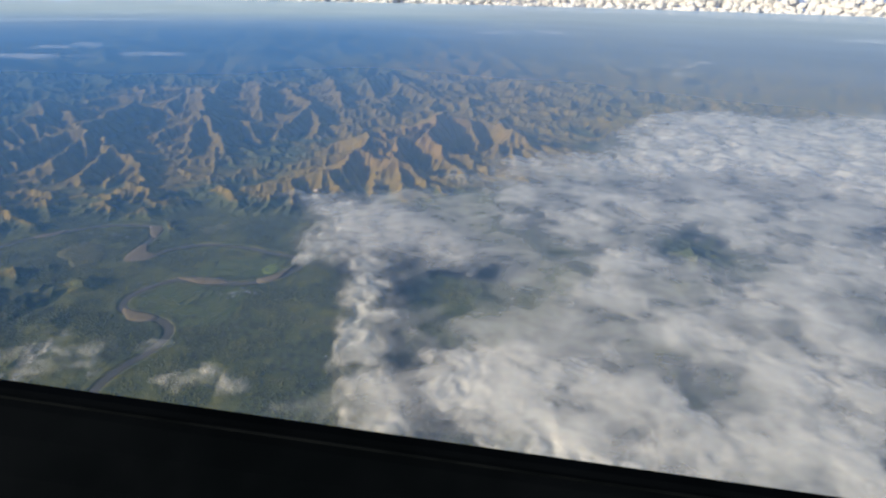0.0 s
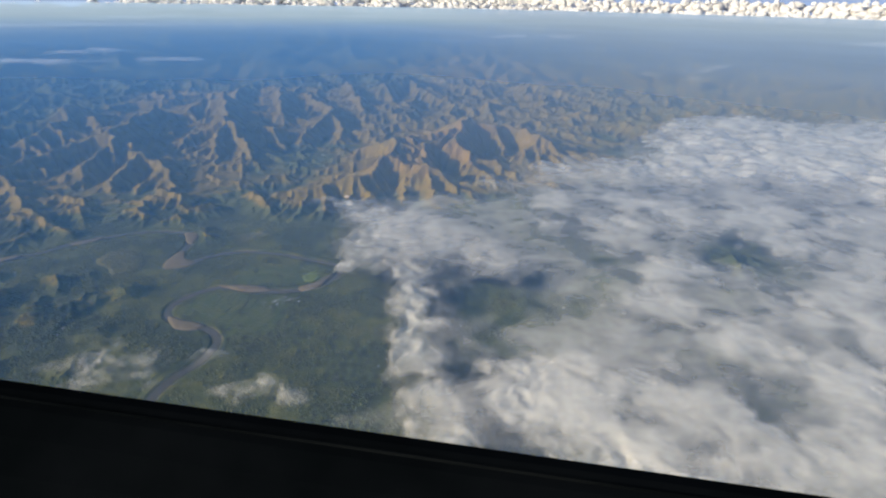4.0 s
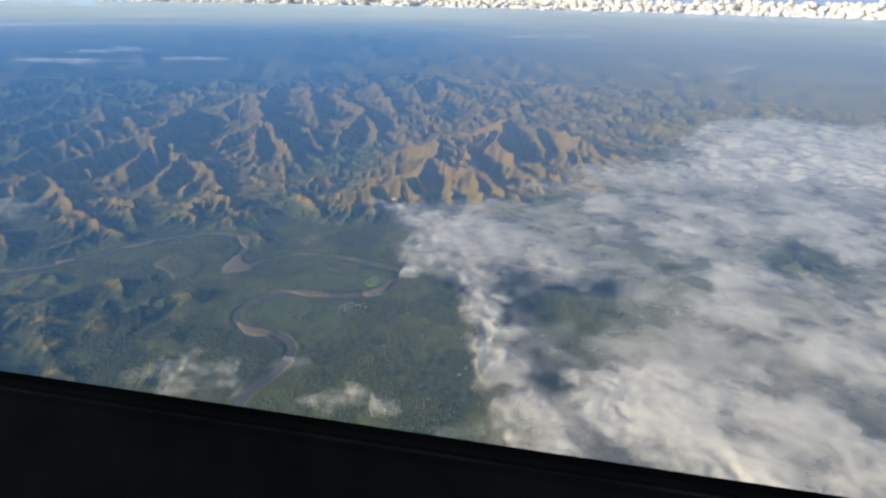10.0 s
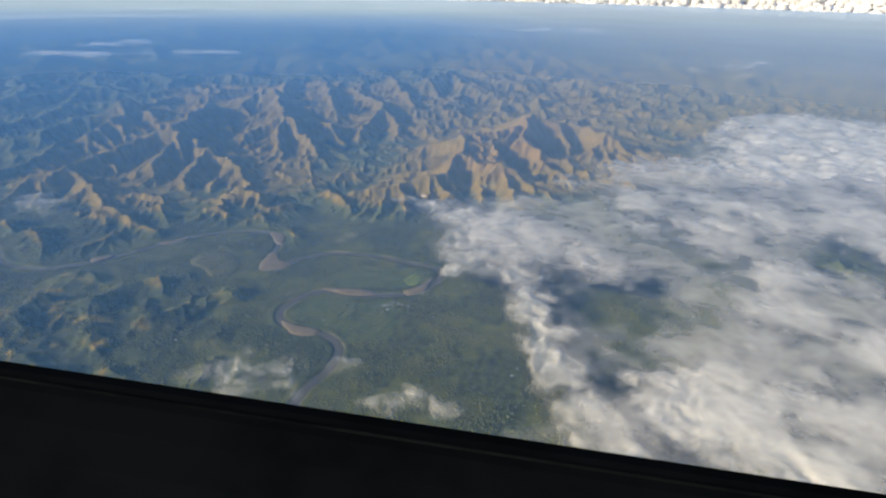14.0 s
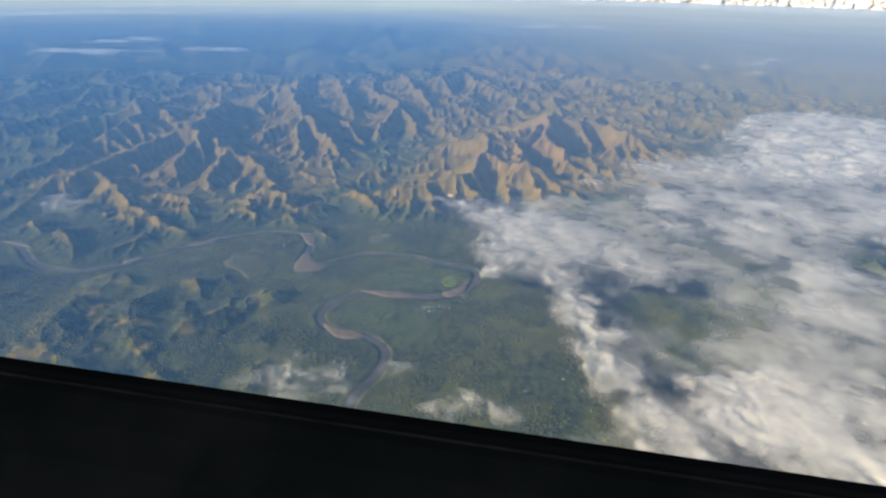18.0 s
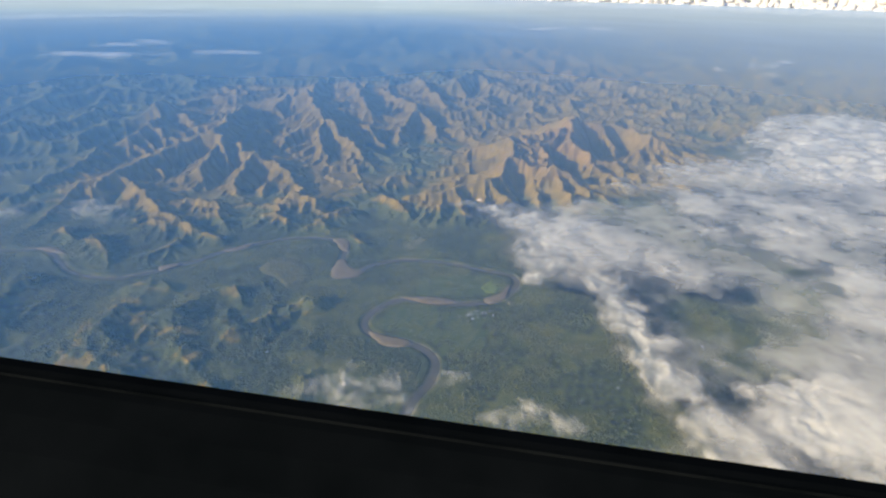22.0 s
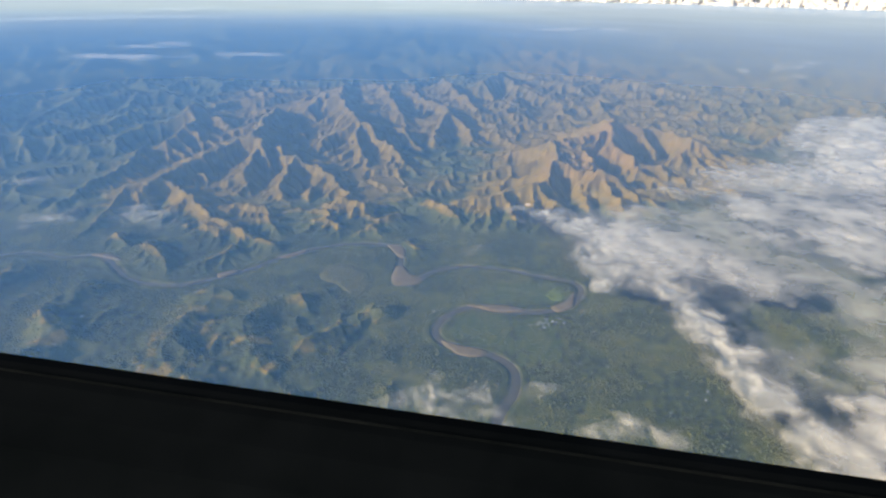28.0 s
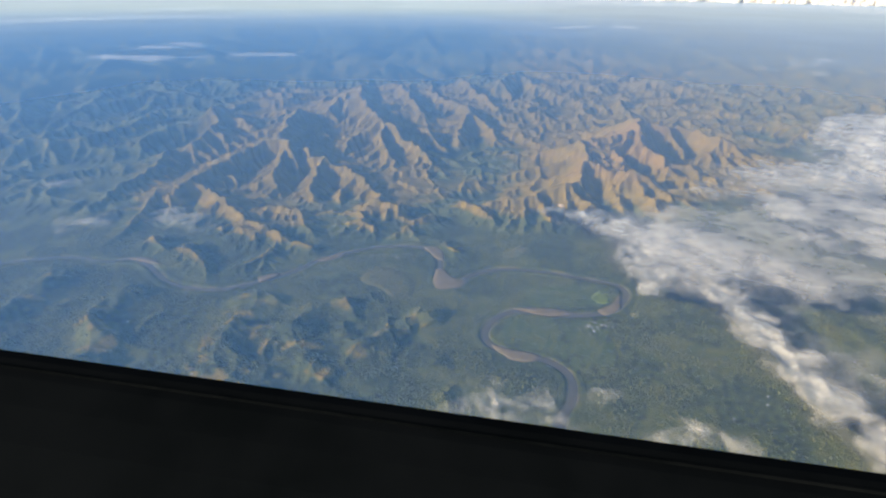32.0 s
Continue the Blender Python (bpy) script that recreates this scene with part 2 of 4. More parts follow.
RIDGES_WEST_LOW = [
    [(-414, 460, 24), (-411, 442, 18), (-404, 428, 9)],
    [(-414, 460, 24), (-436, 452, 18), (-431, 424, 13.5), (-430, 394, 8), (-435, 368, 2)],
    [(-402, 460, 21), (-377, 432, 19.5), (-368, 433, 18.5), (-366, 418, 12), (-365, 407, 7)],
    [(-367, 425, 17), (-352, 408, 12.8), (-335, 395, 12), (-316, 380, 12), (-311, 376, 4)],
] + [
    [(-335, 427, 14), (-321, 425, 13), (-311, 420, 12.5), (-300, 409, 8), (-296, 401, 4)],
    [(-258, 439, 17), (-238, 429, 15.1), (-231, 420, 10), (-232, 409, 5)],
    [(-274, 429, 11), (-258, 418, 10), (-252, 406, 4)],
    [(-219, 413, 10), (-211, 421, 10), (-206, 413, 5)],
]
RIDGES_BEHIND = [
    [(-470, 684, 47), (-447, 595, 40), (-455, 570, 34), (-470, 557, 28.3), (-466, 518, 25), (-467, 490, 22), (-475, 464, 17), (-475, 444, 12), (-481, 431, 9)],
    [(-470, 684, 47), (-440, 651, 39), (-419, 632, 31)],
    [(-470, 684, 47), (-481, 641, 40), (-503, 627, 35), (-514, 597, 28)],
    [(-345, 712, 38), (-346, 768, 46), (-315, 751, 50), (-294, 698, 45), (-276, 655, 41.3)],
] + [
    [(-276, 655, 41.3), (-285, 623, 37), (-296, 605, 30)],
    [(-276, 655, 41.3), (-271, 601, 35), (-256, 558, 24)],
    [(-276, 655, 41.3), (-251, 609, 36), (-229, 572, 29), (-220, 553, 25), (-213, 538, 17), (-202, 529, 9)],
]
RIDGES_MIDDLE = [
    [(-285, 872, 43), (-272, 862, 44), (-251, 785, 38), (-230, 721, 30)],
    [(-226, 850, 35.6), (-200, 794, 33), (-174, 762, 29), (-181, 687, 25), (-187, 634, 17)],
    [(-174, 762, 29), (-157, 701, 24), (-145, 645, 17)],
    [(-232, 655, 27), (-222, 649, 26), (-209, 616, 16)],
]
RIDGES_BROWN = [
    [(-72, 553, 37.4), (-75, 511, 33.5), (-85, 485, 30.5), (-93, 467, 26), (-96, 450, 19), (-98, 437, 12)],
    [(-72, 553, 37.4), (-67, 510, 31), (-63, 467, 22.4), (-51, 458, 14), (-45, 450, 9)],
    [(-72, 553, 37.4), (-53, 571, 35.5), (-30, 582, 37.5), (-10, 602, 42), (5, 619, 46), (18, 608, 42), (44, 624, 43), (60, 617, 40), (76, 592, 36), (82, 574, 27), (87, 553, 14)],
] + [
    [(-10, 602, 42), (-22, 569, 35), (-39, 551, 31.5), (-38, 484, 28), (-33, 462, 21), (-31, 448, 10)],
    [(-39, 551, 31.5), (-48, 532, 26), (-60, 526, 19)],
    [(5, 619, 46), (-11, 556, 36), (-1, 539, 32), (18, 534, 26), (39, 526, 17), (51, 521, 11)],
]
RIDGES_FOOT = [
    [(-93, 467, 26), (-108, 479, 22), (-126, 448, 21.3), (-144, 445, 17), (-161, 444, 13)],
    [(-126, 448, 21.3), (-136, 436, 14), (-155, 411, 5)],
    [(-189, 450, 11), (-170, 433, 12.9), (-162, 420, 7)],
    [(-72, 553, 37.4), (-92, 539, 28), (-112, 531, 23), (-111, 505, 15)],
    [(-26, 709, 24), (-56, 703, 21), (-84, 700, 19), (-120, 673, 13)],
    [(-174, 501, 12), (-185, 495, 11), (-187, 480, 6)],
]
RIDGES_BANK = [
    [(178, 356, 6), (173, 340, 13), (167, 322, 12), (160, 305, 9), (148, 286, 3)],
    [(-348, 391, 10), (-330, 379, 9), (-315, 371, 7), (-308, 371, 3)],
    [(-316, 361, 8.5), (-318, 353, 7.5), (-327, 343, 6), (-334, 335, 3.5), (-343, 332, 1.5)],
    [(-318, 353, 7.5), (-317, 339, 4), (-313, 330, 1)],
    [(-327, 343, 6), (-326, 332, 2.5)],
    [(-303, 371, 9), (-290, 367, 7), (-281, 365, 2)],
] + [
    [(-373, 361, 10), (-357, 344, 8), (-347, 331, 4.5), (-344, 319, 1)],
    [(-400, 373, 10), (-389, 362, 6), (-384, 356, 2)],
    [(-263, 408, 12), (-252, 398, 9), (-246, 392, 3)],
    [(-306, 405, 13), (-297, 394, 8), (-293, 389, 3)],
    [(-228, 398, 10), (-235, 392, 6), (-236, 387, 2)],
    [(-200, 377, 9), (-193, 368, 8), (-186, 361, 3)],
]
RIDGES_FAR = [
    [(-181, 930, 42), (-154, 858, 35), (-135, 771, 24)],
    [(-119, 922, 44), (-82, 1002, 49), (-68, 924, 36), (-26, 875, 22)],
    [(11, 980, 38), (38, 933, 26), (130, 1060, 36), (185, 1046, 20)],
    [(-327, 860, 45), (-322, 790, 38)],
]
RIVER_UPPER = [(-520, 330), (-457, 353), (-425, 349), (-399, 350), (-367, 322), (-336, 315), (-313, 326), (-297, 338), (-283, 356), (-263, 370),
               (-242, 379), (-221, 380), (-208, 375), (-202, 356), (-203, 330)]
RIVER_LOWER = [(-203, 330), (-192, 328), (-179, 341), (-162, 348), (-135, 346), (-111, 337), (-93, 331), (-89, 319), (-98, 304), (-113, 295),
               (-137, 294), (-158, 297), (-171, 287), (-177, 273), (-171, 261), (-156, 256), (-144, 249), (-138, 239), (-140, 224), (-148, 208),
               (-150, 192), (-142, 176), (-130, 156)]
RIVER = smooth_line(RIVER_UPPER + RIVER_LOWER[1:], 6)


def side_spurs(line, gap, share, rng, drop=0.75):
    """Spurs that leave a crest line to both sides, falling and bending as they go."""
    out, run, side = [], rng.uniform(0, gap), 1
    for a, b in zip(line[:-1], line[1:]):
        a, b = np.array(a, float), np.array(b, float)
        length = math.hypot(*(b - a)[:2])
        fall = (b - a)[:2] / max(length, 1e-6) * (1 if b[2] < a[2] else -1)
        while run < length:
            p = a + (b - a) * run / length
            n = np.array([-fall[1], fall[0]]) * side
            go = n + fall * rng.uniform(0.1, 0.7)
            go = go / np.hypot(*go)
            reach, h, q, spur = p[2] * share * rng.uniform(0.75, 1.3), p[2] * 0.985, p[:2], []
            for k in range(4):
                spur.append((q[0], q[1], h))
                turn = rng.uniform(-0.42, 0.42)
                go = np.array([go[0] * math.cos(turn) - go[1] * math.sin(turn), go[0] * math.sin(turn) + go[1] * math.cos(turn)])
                q, h = q + go * reach / 3, h - p[2] * drop / 3 * rng.uniform(0.7, 1.2)
            out.append([w for w in spur if w[2] > 0.5])
            side, run = -side, run + gap * rng.uniform(0.55, 1.25)
        run -= length
    return [w for w in out if len(w) > 1]


def ridge_heights(best, x, y, ridges, slope):
    """Raises the land to the crest lines, with even slopes down from them."""
    for line in ridges:
        for a, b in zip(line[:-1], line[1:]):
            reach = max(a[2], b[2]) / slope
            v = (x > min(a[0], b[0]) - reach) & (x < max(a[0], b[0]) + reach) & (y > min(a[1], b[1]) - reach) & (y < max(a[1], b[1]) + reach)
            xs, ys = x[v], y[v]
            dx, dy = b[0] - a[0], b[1] - a[1]
            t = np.clip(((xs - a[0]) * dx + (ys - a[1]) * dy) / (dx * dx + dy * dy + 1e-9), 0, 1)
            d = np.hypot(xs - a[0] - t * dx, ys - a[1] - t * dy)
            crest = a[2] + (b[2] - a[2]) * t
            best[v] = np.maximum(best[v], crest * np.clip(1 - d * slope / crest, 0, 1) ** 1.12)
    return best


def wild_ridges(count, box, height, rng):
    """Crest lines of the country between and behind the main ridges."""
    out = []
    for k in range(count):
        p = np.array([rng.uniform(box[0], box[1]), rng.uniform(box[2], box[3])])
        a, h, line = rng.uniform(0.3, 2.6), rng.uniform(*height), []
        for j in range(5):
            line.append((p[0], p[1], h * (1 - 0.16 * j * rng.uniform(0.5, 1.3))))
            a += rng.uniform(-0.45, 0.45)
            p = p + np.array([math.cos(a), -math.sin(a)]) * h * rng.uniform(0.6, 1.1)
        out.append(line)
    return out


def polar_grid(radii, angles, centre=(-100.0, 0.0)):
    r, a = np.meshgrid(radii, angles, indexing="ij")
    return centre[0] + r * np.sin(a), centre[1] + r * np.cos(a)


def grid_mesh(name, x, y, z, keep=None, closed=False, layers=None):
    """One sheet from a grid of places; keep marks the points that stay."""
    nr, na = x.shape
    ids = np.arange(nr * na).reshape(nr, na)
    if closed:
        ids = np.concatenate([ids, ids[:, :1]], axis=1)
    q = np.stack([ids[:-1, :-1], ids[:-1, 1:], ids[1:, 1:], ids[1:, :-1]], axis=-1).reshape(-1, 4)
    co = np.stack([x.ravel(), y.ravel(), z.ravel()], axis=1)
    lay = {k: v.ravel() for k, v in (layers or {}).items()}
    if keep is not None:
        k = keep.ravel()
        q = q[k[q].any(axis=1)]
        used = np.unique(q)
        back = np.zeros(len(co), int)
        back[used] = np.arange(len(used))
        q, co, lay = back[q], co[used], {n: v[used] for n, v in lay.items()}
    me = bpy.data.meshes.new(name)
    me.vertices.add(len(co))
    me.vertices.foreach_set("co", co.astype(np.float32).ravel())
    me.loops.add(q.size)
    me.loops.foreach_set("vertex_index", q.astype(np.int32).ravel())
    me.polygons.add(len(q))
    me.polygons.foreach_set("loop_start", np.arange(0, q.size, 4, dtype=np.int32))
    me.update(calc_edges=True)
    me.polygons.foreach_set("use_smooth", np.ones(len(q), bool))
    for n, v in lay.items():
        me.attributes.new(n, "FLOAT", "POINT").data.foreach_set("value", v.astype(np.float32))
    me.validate()
    return me


def sheet(name, me, material, parent=None):
    me.materials.append(material)
    ob = new(name, me)
    if parent is not None:
        ob.parent = parent
    return ob


def part(name, bm, material, parent=None, label=""):
    me = bpy.data.meshes.new(name)
    bm.to_mesh(me)
    bm.free()
    ob = sheet(name, me, material, parent)
    if label:
        tagged(ob, label)
    return ob


# ---- ground: one sheet from under the flight to the horizon ----
FAN = 1120
radii = [60.0, 90.0, 112.0]
while radii[-1] < 4840:
    radii.append(radii[-1] + (1.2 if radii[-1] < 330 else 0.0036 * radii[-1] if radii[-1] < 1150 else 0.006 * radii[-1] if radii[-1] < 1700 else 0.012 * radii[-1]))
radii = np.array([0.5, 20.0] + radii)
angles = np.radians(np.concatenate([np.linspace(-66, 60, FAN), np.linspace(60, 294, 62)[1:-1]]))
GX, GY = polar_grid(radii, angles)


def base_land(x, y):
    bend = 2.0
    wx, wy = x + bend * fbm(x / 30, y / 30, 3, 40), y + bend * fbm(x / 30, y / 30, 3, 50)
    rng = random.Random(11)
    h = np.zeros(x.shape)
    main = RIDGES_WEST + RIDGES_BEHIND + RIDGES_MIDDLE + RIDGES_FAR
    wild = wild_ridges(26, (-780, -530, 500, 1000), (20, 34), rng) + wild_ridges(80, (-1100, 560, 900, 1500), (26, 44), rng)
    wild += wild_ridges(14, (-180, 120, 700, 930), (16, 26), rng) + wild_ridges(60, (150, 800, 700, 1250), (14, 26), rng) + wild_ridges(44, (60, 1300, 1150, 1900), (22, 40), rng)
    distant = wild_ridges(110, (-1700, 1100, 1420, 2500), (30, 54), rng)
    ridge_heights(h, wx, wy, distant, 0.42)
    for line in distant:
        ridge_heights(h, wx, wy, side_spurs(line, 34.0, 1.6, rng, 0.7), 0.44)
    wild += wild_ridges(9, (-330, -215, 400, 450), (5, 9), rng) + wild_ridges(9, (-490, -300, 390, 430), (5, 9), rng) + wild_ridges(26, (-370, -195, 205, 310), (2.0, 4.0), rng)
    ridge_heights(h, wx, wy, main, 0.60)
    ridge_heights(h, wx, wy, RIDGES_BROWN, 0.38)
    ridge_heights(h, wx, wy, RIDGES_WEST_LOW + RIDGES_FOOT, 0.50)
    ridge_heights(h, wx, wy, RIDGES_BANK, 0.45)
    ridge_heights(h, wx, wy, wild, 0.48)
    for line in wild:
        ridge_heights(h, wx, wy, side_spurs(line, 22.0, 1.55, rng, 0.7), 0.48)
    for line in main:
        ridge_heights(h, wx, wy, side_spurs(line, 15.0, 1.2, rng, 0.75), 0.60)
    for line in RIDGES_BROWN:
        ridge_heights(h, wx, wy, side_spurs(line, 15.0, 1.3, rng, 0.75), 0.46)
    for line in RIDGES_WEST_LOW + RIDGES_FOOT + RIDGES_BANK:
        ridge_heights(h, wx, wy, side_spurs(line, 12.0, 1.7, rng, 0.75), 0.6)
    h = h * (1 + 0.10 * fbm(x / 26, y / 26, 3, 150))
    west = step(-210, -330, x)
    rise = step(395 - 20 * west, 520, y) * (1 - 0.55 * step(60, 200, x) * step(900, 500, y))
    far = step(620, 1000, y)
    rough = ridged(wx / 75, wy / 75, 4, 3)
    h = np.maximum(h, rise * (1 + 13 * rough * (1 + 0.8 * far) + 8 * far))
    h = h + step(1500, 2600, y) * (10 + 22 * ridged(x / 260, y / 260, 3, 9))
    return h, rise


base, RISE = base_land(GX, GY)


def weathered(h, cell, rounds, strength, talus):
    """Rain runs down a square field of heights, gathers and cuts valleys; their sides slide to the angle of rest."""
    ny, nx = h.shape
    ids = np.arange(ny * nx).reshape(ny, nx)
    pads = [(dy, dx, cell * math.hypot(dx, dy)) for dy in (-1, 0, 1) for dx in (-1, 0, 1) if dx or dy]
    for k in range(rounds):
        best, to, far = np.zeros(h.shape), ids.copy(), np.full(h.shape, cell)
        for dy, dx, d in pads:
            a = (slice(max(-dy, 0), ny - max(dy, 0)), slice(max(-dx, 0), nx - max(dx, 0)))
            b = (slice(max(dy, 0), ny - max(-dy, 0)), slice(max(dx, 0), nx - max(-dx, 0)))
            fall = (h[a] - h[b]) / d
            v = fall > best[a]
            best[a] = np.where(v, fall, best[a])
            to[a] = np.where(v, ids[b], to[a])
            far[a] = np.where(v, d, far[a])
        order = np.argsort(h.ravel()).tolist()
        below, water = to.ravel().tolist(), [cell * cell] * (ny * nx)
        for i in reversed(order):
            if below[i] != i:
                water[below[i]] += water[i]
        f = (strength * np.array(water) ** 0.6 / far.ravel()).tolist()
        z = h.ravel().tolist()
        for i in order:
            j = below[i]
            if j != i:
                z[i] = (z[i] + f[i] * z[j]) / (1 + f[i])
        h = np.array(z).reshape(ny, nx)
        for dy, dx, d in pads:
            a = (slice(max(-dy, 0), ny - max(dy, 0)), slice(max(-dx, 0), nx - max(dx, 0)))
            b = (slice(max(dy, 0), ny - max(-dy, 0)), slice(max(dx, 0), nx - max(-dx, 0)))
            h[a] = np.minimum(h[a], h[b] + talus * d)
    return h


CELL, WX0, WX1, WY0, WY1 = 2.2, -720.0, 300.0, 296.0, 1090.0
fx, fy = np.meshgrid(np.arange(WX0, WX1, CELL), np.arange(WY0, WY1, CELL))
field = base_land(fx, fy)[0]
first = field
field = field + 2.4 * fbm(fx / 17, fy / 17, 4, 170, 0.6) * step(1, 9, field)
worn = weathered(field, CELL, 22, 0.05, 0.85) - first
worn = worn * step(WX0, WX0 + 60, fx) * step(WX1, WX1 - 60, fx) * step(WY1, WY1 - 60, fy) * step(WY0, WY0 + 15, fy)
u, w = np.clip((GX - WX0) / CELL, 0, fx.shape[1] - 1.001), np.clip((GY - WY0) / CELL, 0, fx.shape[0] - 1.001)
i, j = w.astype(int), u.astype(int)
u, w = u - j, w - i
base = base + (worn[i, j] * (1 - u) + worn[i, j + 1] * u) * (1 - w) + (worn[i + 1, j] * (1 - u) + worn[i + 1, j + 1] * u) * w
rr = np.hypot(GX + 100, GY)
ang = np.arctan2(GX + 100, GY)


def softened(z, times):
    for k in range(times):
        z = z.copy()
        z[1:-1] = 0.25 * z[:-2] + 0.5 * z[1:-1] + 0.25 * z[2:]
        z[:, 1:-1] = 0.25 * z[:, :-2] + 0.5 * z[:, 1:-1] + 0.25 * z[:, 2:]
    return z


def slopes(z):
    dr, da = np.gradient(z)
    er = dr / np.gradient(radii)[:, None]
    ea = da / (np.gradient(angles)[None, :] * rr)
    return er * np.sin(ang) + ea * np.cos(ang), er * np.cos(ang) - ea * np.sin(ang)


# running water: gullies cut into the slopes, then finer ones into their sides
for size, deep, most, smooth, seed in ((17.0, 0.26, 4.2, 3, 2), (9.0, 0.19, 2.5, 2, 3), (5.0, 0.10, 1.1, 1, 4)):
    SLX, SLY = slopes(softened(base, smooth))
    steep = np.clip(np.hypot(SLX, SLY) / 0.4, 0, 1)
    v = (GY < 1500) & (steep > 0.04) & (base > 0.6) & (ang > angles[0]) & (ang < angles[FAN - 1])
    g = gullies(GX[v], GY[v], SLX[v], SLY[v], size, seed)
    spur = 1 - 2 * np.sqrt(np.clip((1 - g) / 2, 0, 1))
    crest = step(1.3, 0.1, base - softened(base, 8))
    base[v] += (1 - 0.45 * step(620, 760, GY[v])) * np.minimum(deep * base[v], most) * (0.5 * spur - 0.42) * steep[v] * crest[v]
DR = np.full(GX.shape, 1e9)
v = (GY > 120) & (GY < 460) & (GX > -580) & (GX < 40)
DR[v] = line_distance(GX[v], GY[v], RIVER)
bank = step(4.0, 26, DR)
# knolls of the wooded country south of the river
south = step(330, 290, GY + 0.18 * (GX + 300)) * step(-185, -225, GX)
knoll = south * (9 * ridged(GX / 62, GY / 62, 4, 21) ** 1.4 + 1.2 * fbm(GX / 14, GY / 14, 3, 24))
plain = 0.9 * fbm(GX / 30, GY / 30, 4, 30) + 0.5
east = step(-60, 40, GX) * (3.5 * ridged(GX / 80, GY / 80, 4, 61) ** 1.5)
GZ = base * step(3.5, 12, DR) + (plain + knoll + east) * bank
GZ = np.where(DR < 6.0, -0.7 + 0.9 * step(1.2, 3.8, DR) + GZ * step(3.4, 6.0, DR), GZ)
noisy = fbm(GX / 60, GY / 60, 4, 90)
dry = step(0.6, 4.5, GZ + 4 * noisy) * np.maximum(RISE, step(1.5, 5, base)) * (1 - 0.3 * step(1000, 1700, GY)) * (1 - 0.2 * step(120, 260, GX)) * (1 - step(60, 120, GX) * step(520, 440, GY))
dry = np.maximum(dry, 0.85 * south * step(0.0, 0.22, fbm(GX / 13, GY / 13, 4, 95)) * step(1.2, 3.5, GZ))
dry = dry * (1 - 0.6 * step(-430, -520, GX + 0.1 * (GY - 700))) * (1 - 0.5 * step(860, 980, GY) * step(20, -190, GX)) * (1 - 0.2 * step(640, 700, GY) * step(-190, -120, GX))
brown = np.exp(-((GX + 20) / 105) ** 2 - ((GY - 560) / 110) ** 2)
woods = np.clip(0.52 + 1.5 * fbm(GX / 45, GY / 45, 4, 99) - 0.35 * RISE * step(900, 500, GY) + 0.35 * south, 0, 1)
fan = np.exp(-((GX + 170) / 45) ** 2 - ((GY - 560) / 60) ** 2)
meadow = np.exp(-((GX - 2) / 20) ** 2 - ((GY - 275) / 20) ** 2)
dry, woods = dry * (1 - 0.75 * fan), woods * (1 - 0.8 * fan) * (1 - meadow)
bare = np.exp(-((GX - 11) / 3.5) ** 2 - ((GY - 281) / 5) ** 2)
ground = sheet("ground", grid_mesh("ground", GX, GY, GZ, closed=True,
               layers={"dry": dry, "woods": woods, "soil": np.maximum(np.clip(brown * 1.2, 0, 1) * step(8, 22, GZ), 1.2 * bare), "shore": step(3.6, 2.4, DR)}), LAND)
tagged(ground, "green valley floor rising into dry brown eroded mountains", "ground", kind="structure")


def ground_height(x, y):
    """The ground's height at places, from the sheet's own points."""
    r, a = np.hypot(x + 100, y), np.arctan2(x + 100, y)
    i = np.clip(np.searchsorted(radii, r) - 1, 0, len(radii) - 2)
    j = np.clip(np.searchsorted(angles, a) - 1, 0, FAN - 2)
    u, w = (r - radii[i]) / (radii[i + 1] - radii[i]), (a - angles[j]) / (angles[j + 1] - angles[j])
    return (GZ[i, j] * (1 - u) + GZ[i + 1, j] * u) * (1 - w) + (GZ[i, j + 1] * (1 - u) + GZ[i + 1, j + 1] * u) * w


# ---- river ----
def ribbon(line, halves, z):
    bm = bmesh.new()
    rows = []
    for k, p in enumerate(line):
        a, b = line[max(k - 1, 0)], line[min(k + 1, len(line) - 1)]
        n = Vector((-(b - a)[1], (b - a)[0], 0)).normalized()
        half = halves[0] + (halves[1] - halves[0]) * k / len(line)
        rows.append([bm.verts.new((p[0] + n.x * s * half, p[1] + n.y * s * half, z)) for s in (-1, -0.4, 0.4, 1)])
    for a, b in zip(rows[:-1], rows[1:]):
        for i in range(3):
            bm.faces.new((a[i], b[i], b[i + 1], a[i + 1])).smooth = True
    bmesh.ops.recalc_face_normals(bm, faces=bm.faces)
    return bm


river = part("river", ribbon(smooth_line(RIVER_UPPER + RIVER_LOWER[1:], 12), (0.9, 2.2), -0.2), WATER)
tagged(river, "winding muddy grey river on the valley floor", "river", kind="structure")


def sandbank(points, label, rise=0.55):
    """A low mound of sand with a soft outline."""
    ring = smooth_line(list(points) + [points[0]], 6)[:-1]
    c = ring.mean(axis=0)
    bm = bmesh.new()
    rings = []
    for s, z in ((1.0, -0.25), (0.93, 0.12), (0.7, 0.32), (0.35, 0.42)):
        rings.append([bm.verts.new((c[0] + (p[0] - c[0]) * s * (1 + 0.05 * math.sin(5.0 * k)), c[1] + (p[1] - c[1]) * s, z * rise / 0.42 + 0.2)) for k, p in enumerate(ring)])
    for a, b in zip(rings[:-1], rings[1:]):
        for i in range(len(a)):
            j = (i + 1) % len(a)
            bm.faces.new((a[i], a[j], b[j], b[i])).smooth = True
    bm.faces.new(rings[-1])
    bmesh.ops.recalc_face_normals(bm, faces=bm.faces)
    ob = part("sandbank", bm, SAND)
    return tagged(ob, label, "sandbank", group="sandbanks of the river")


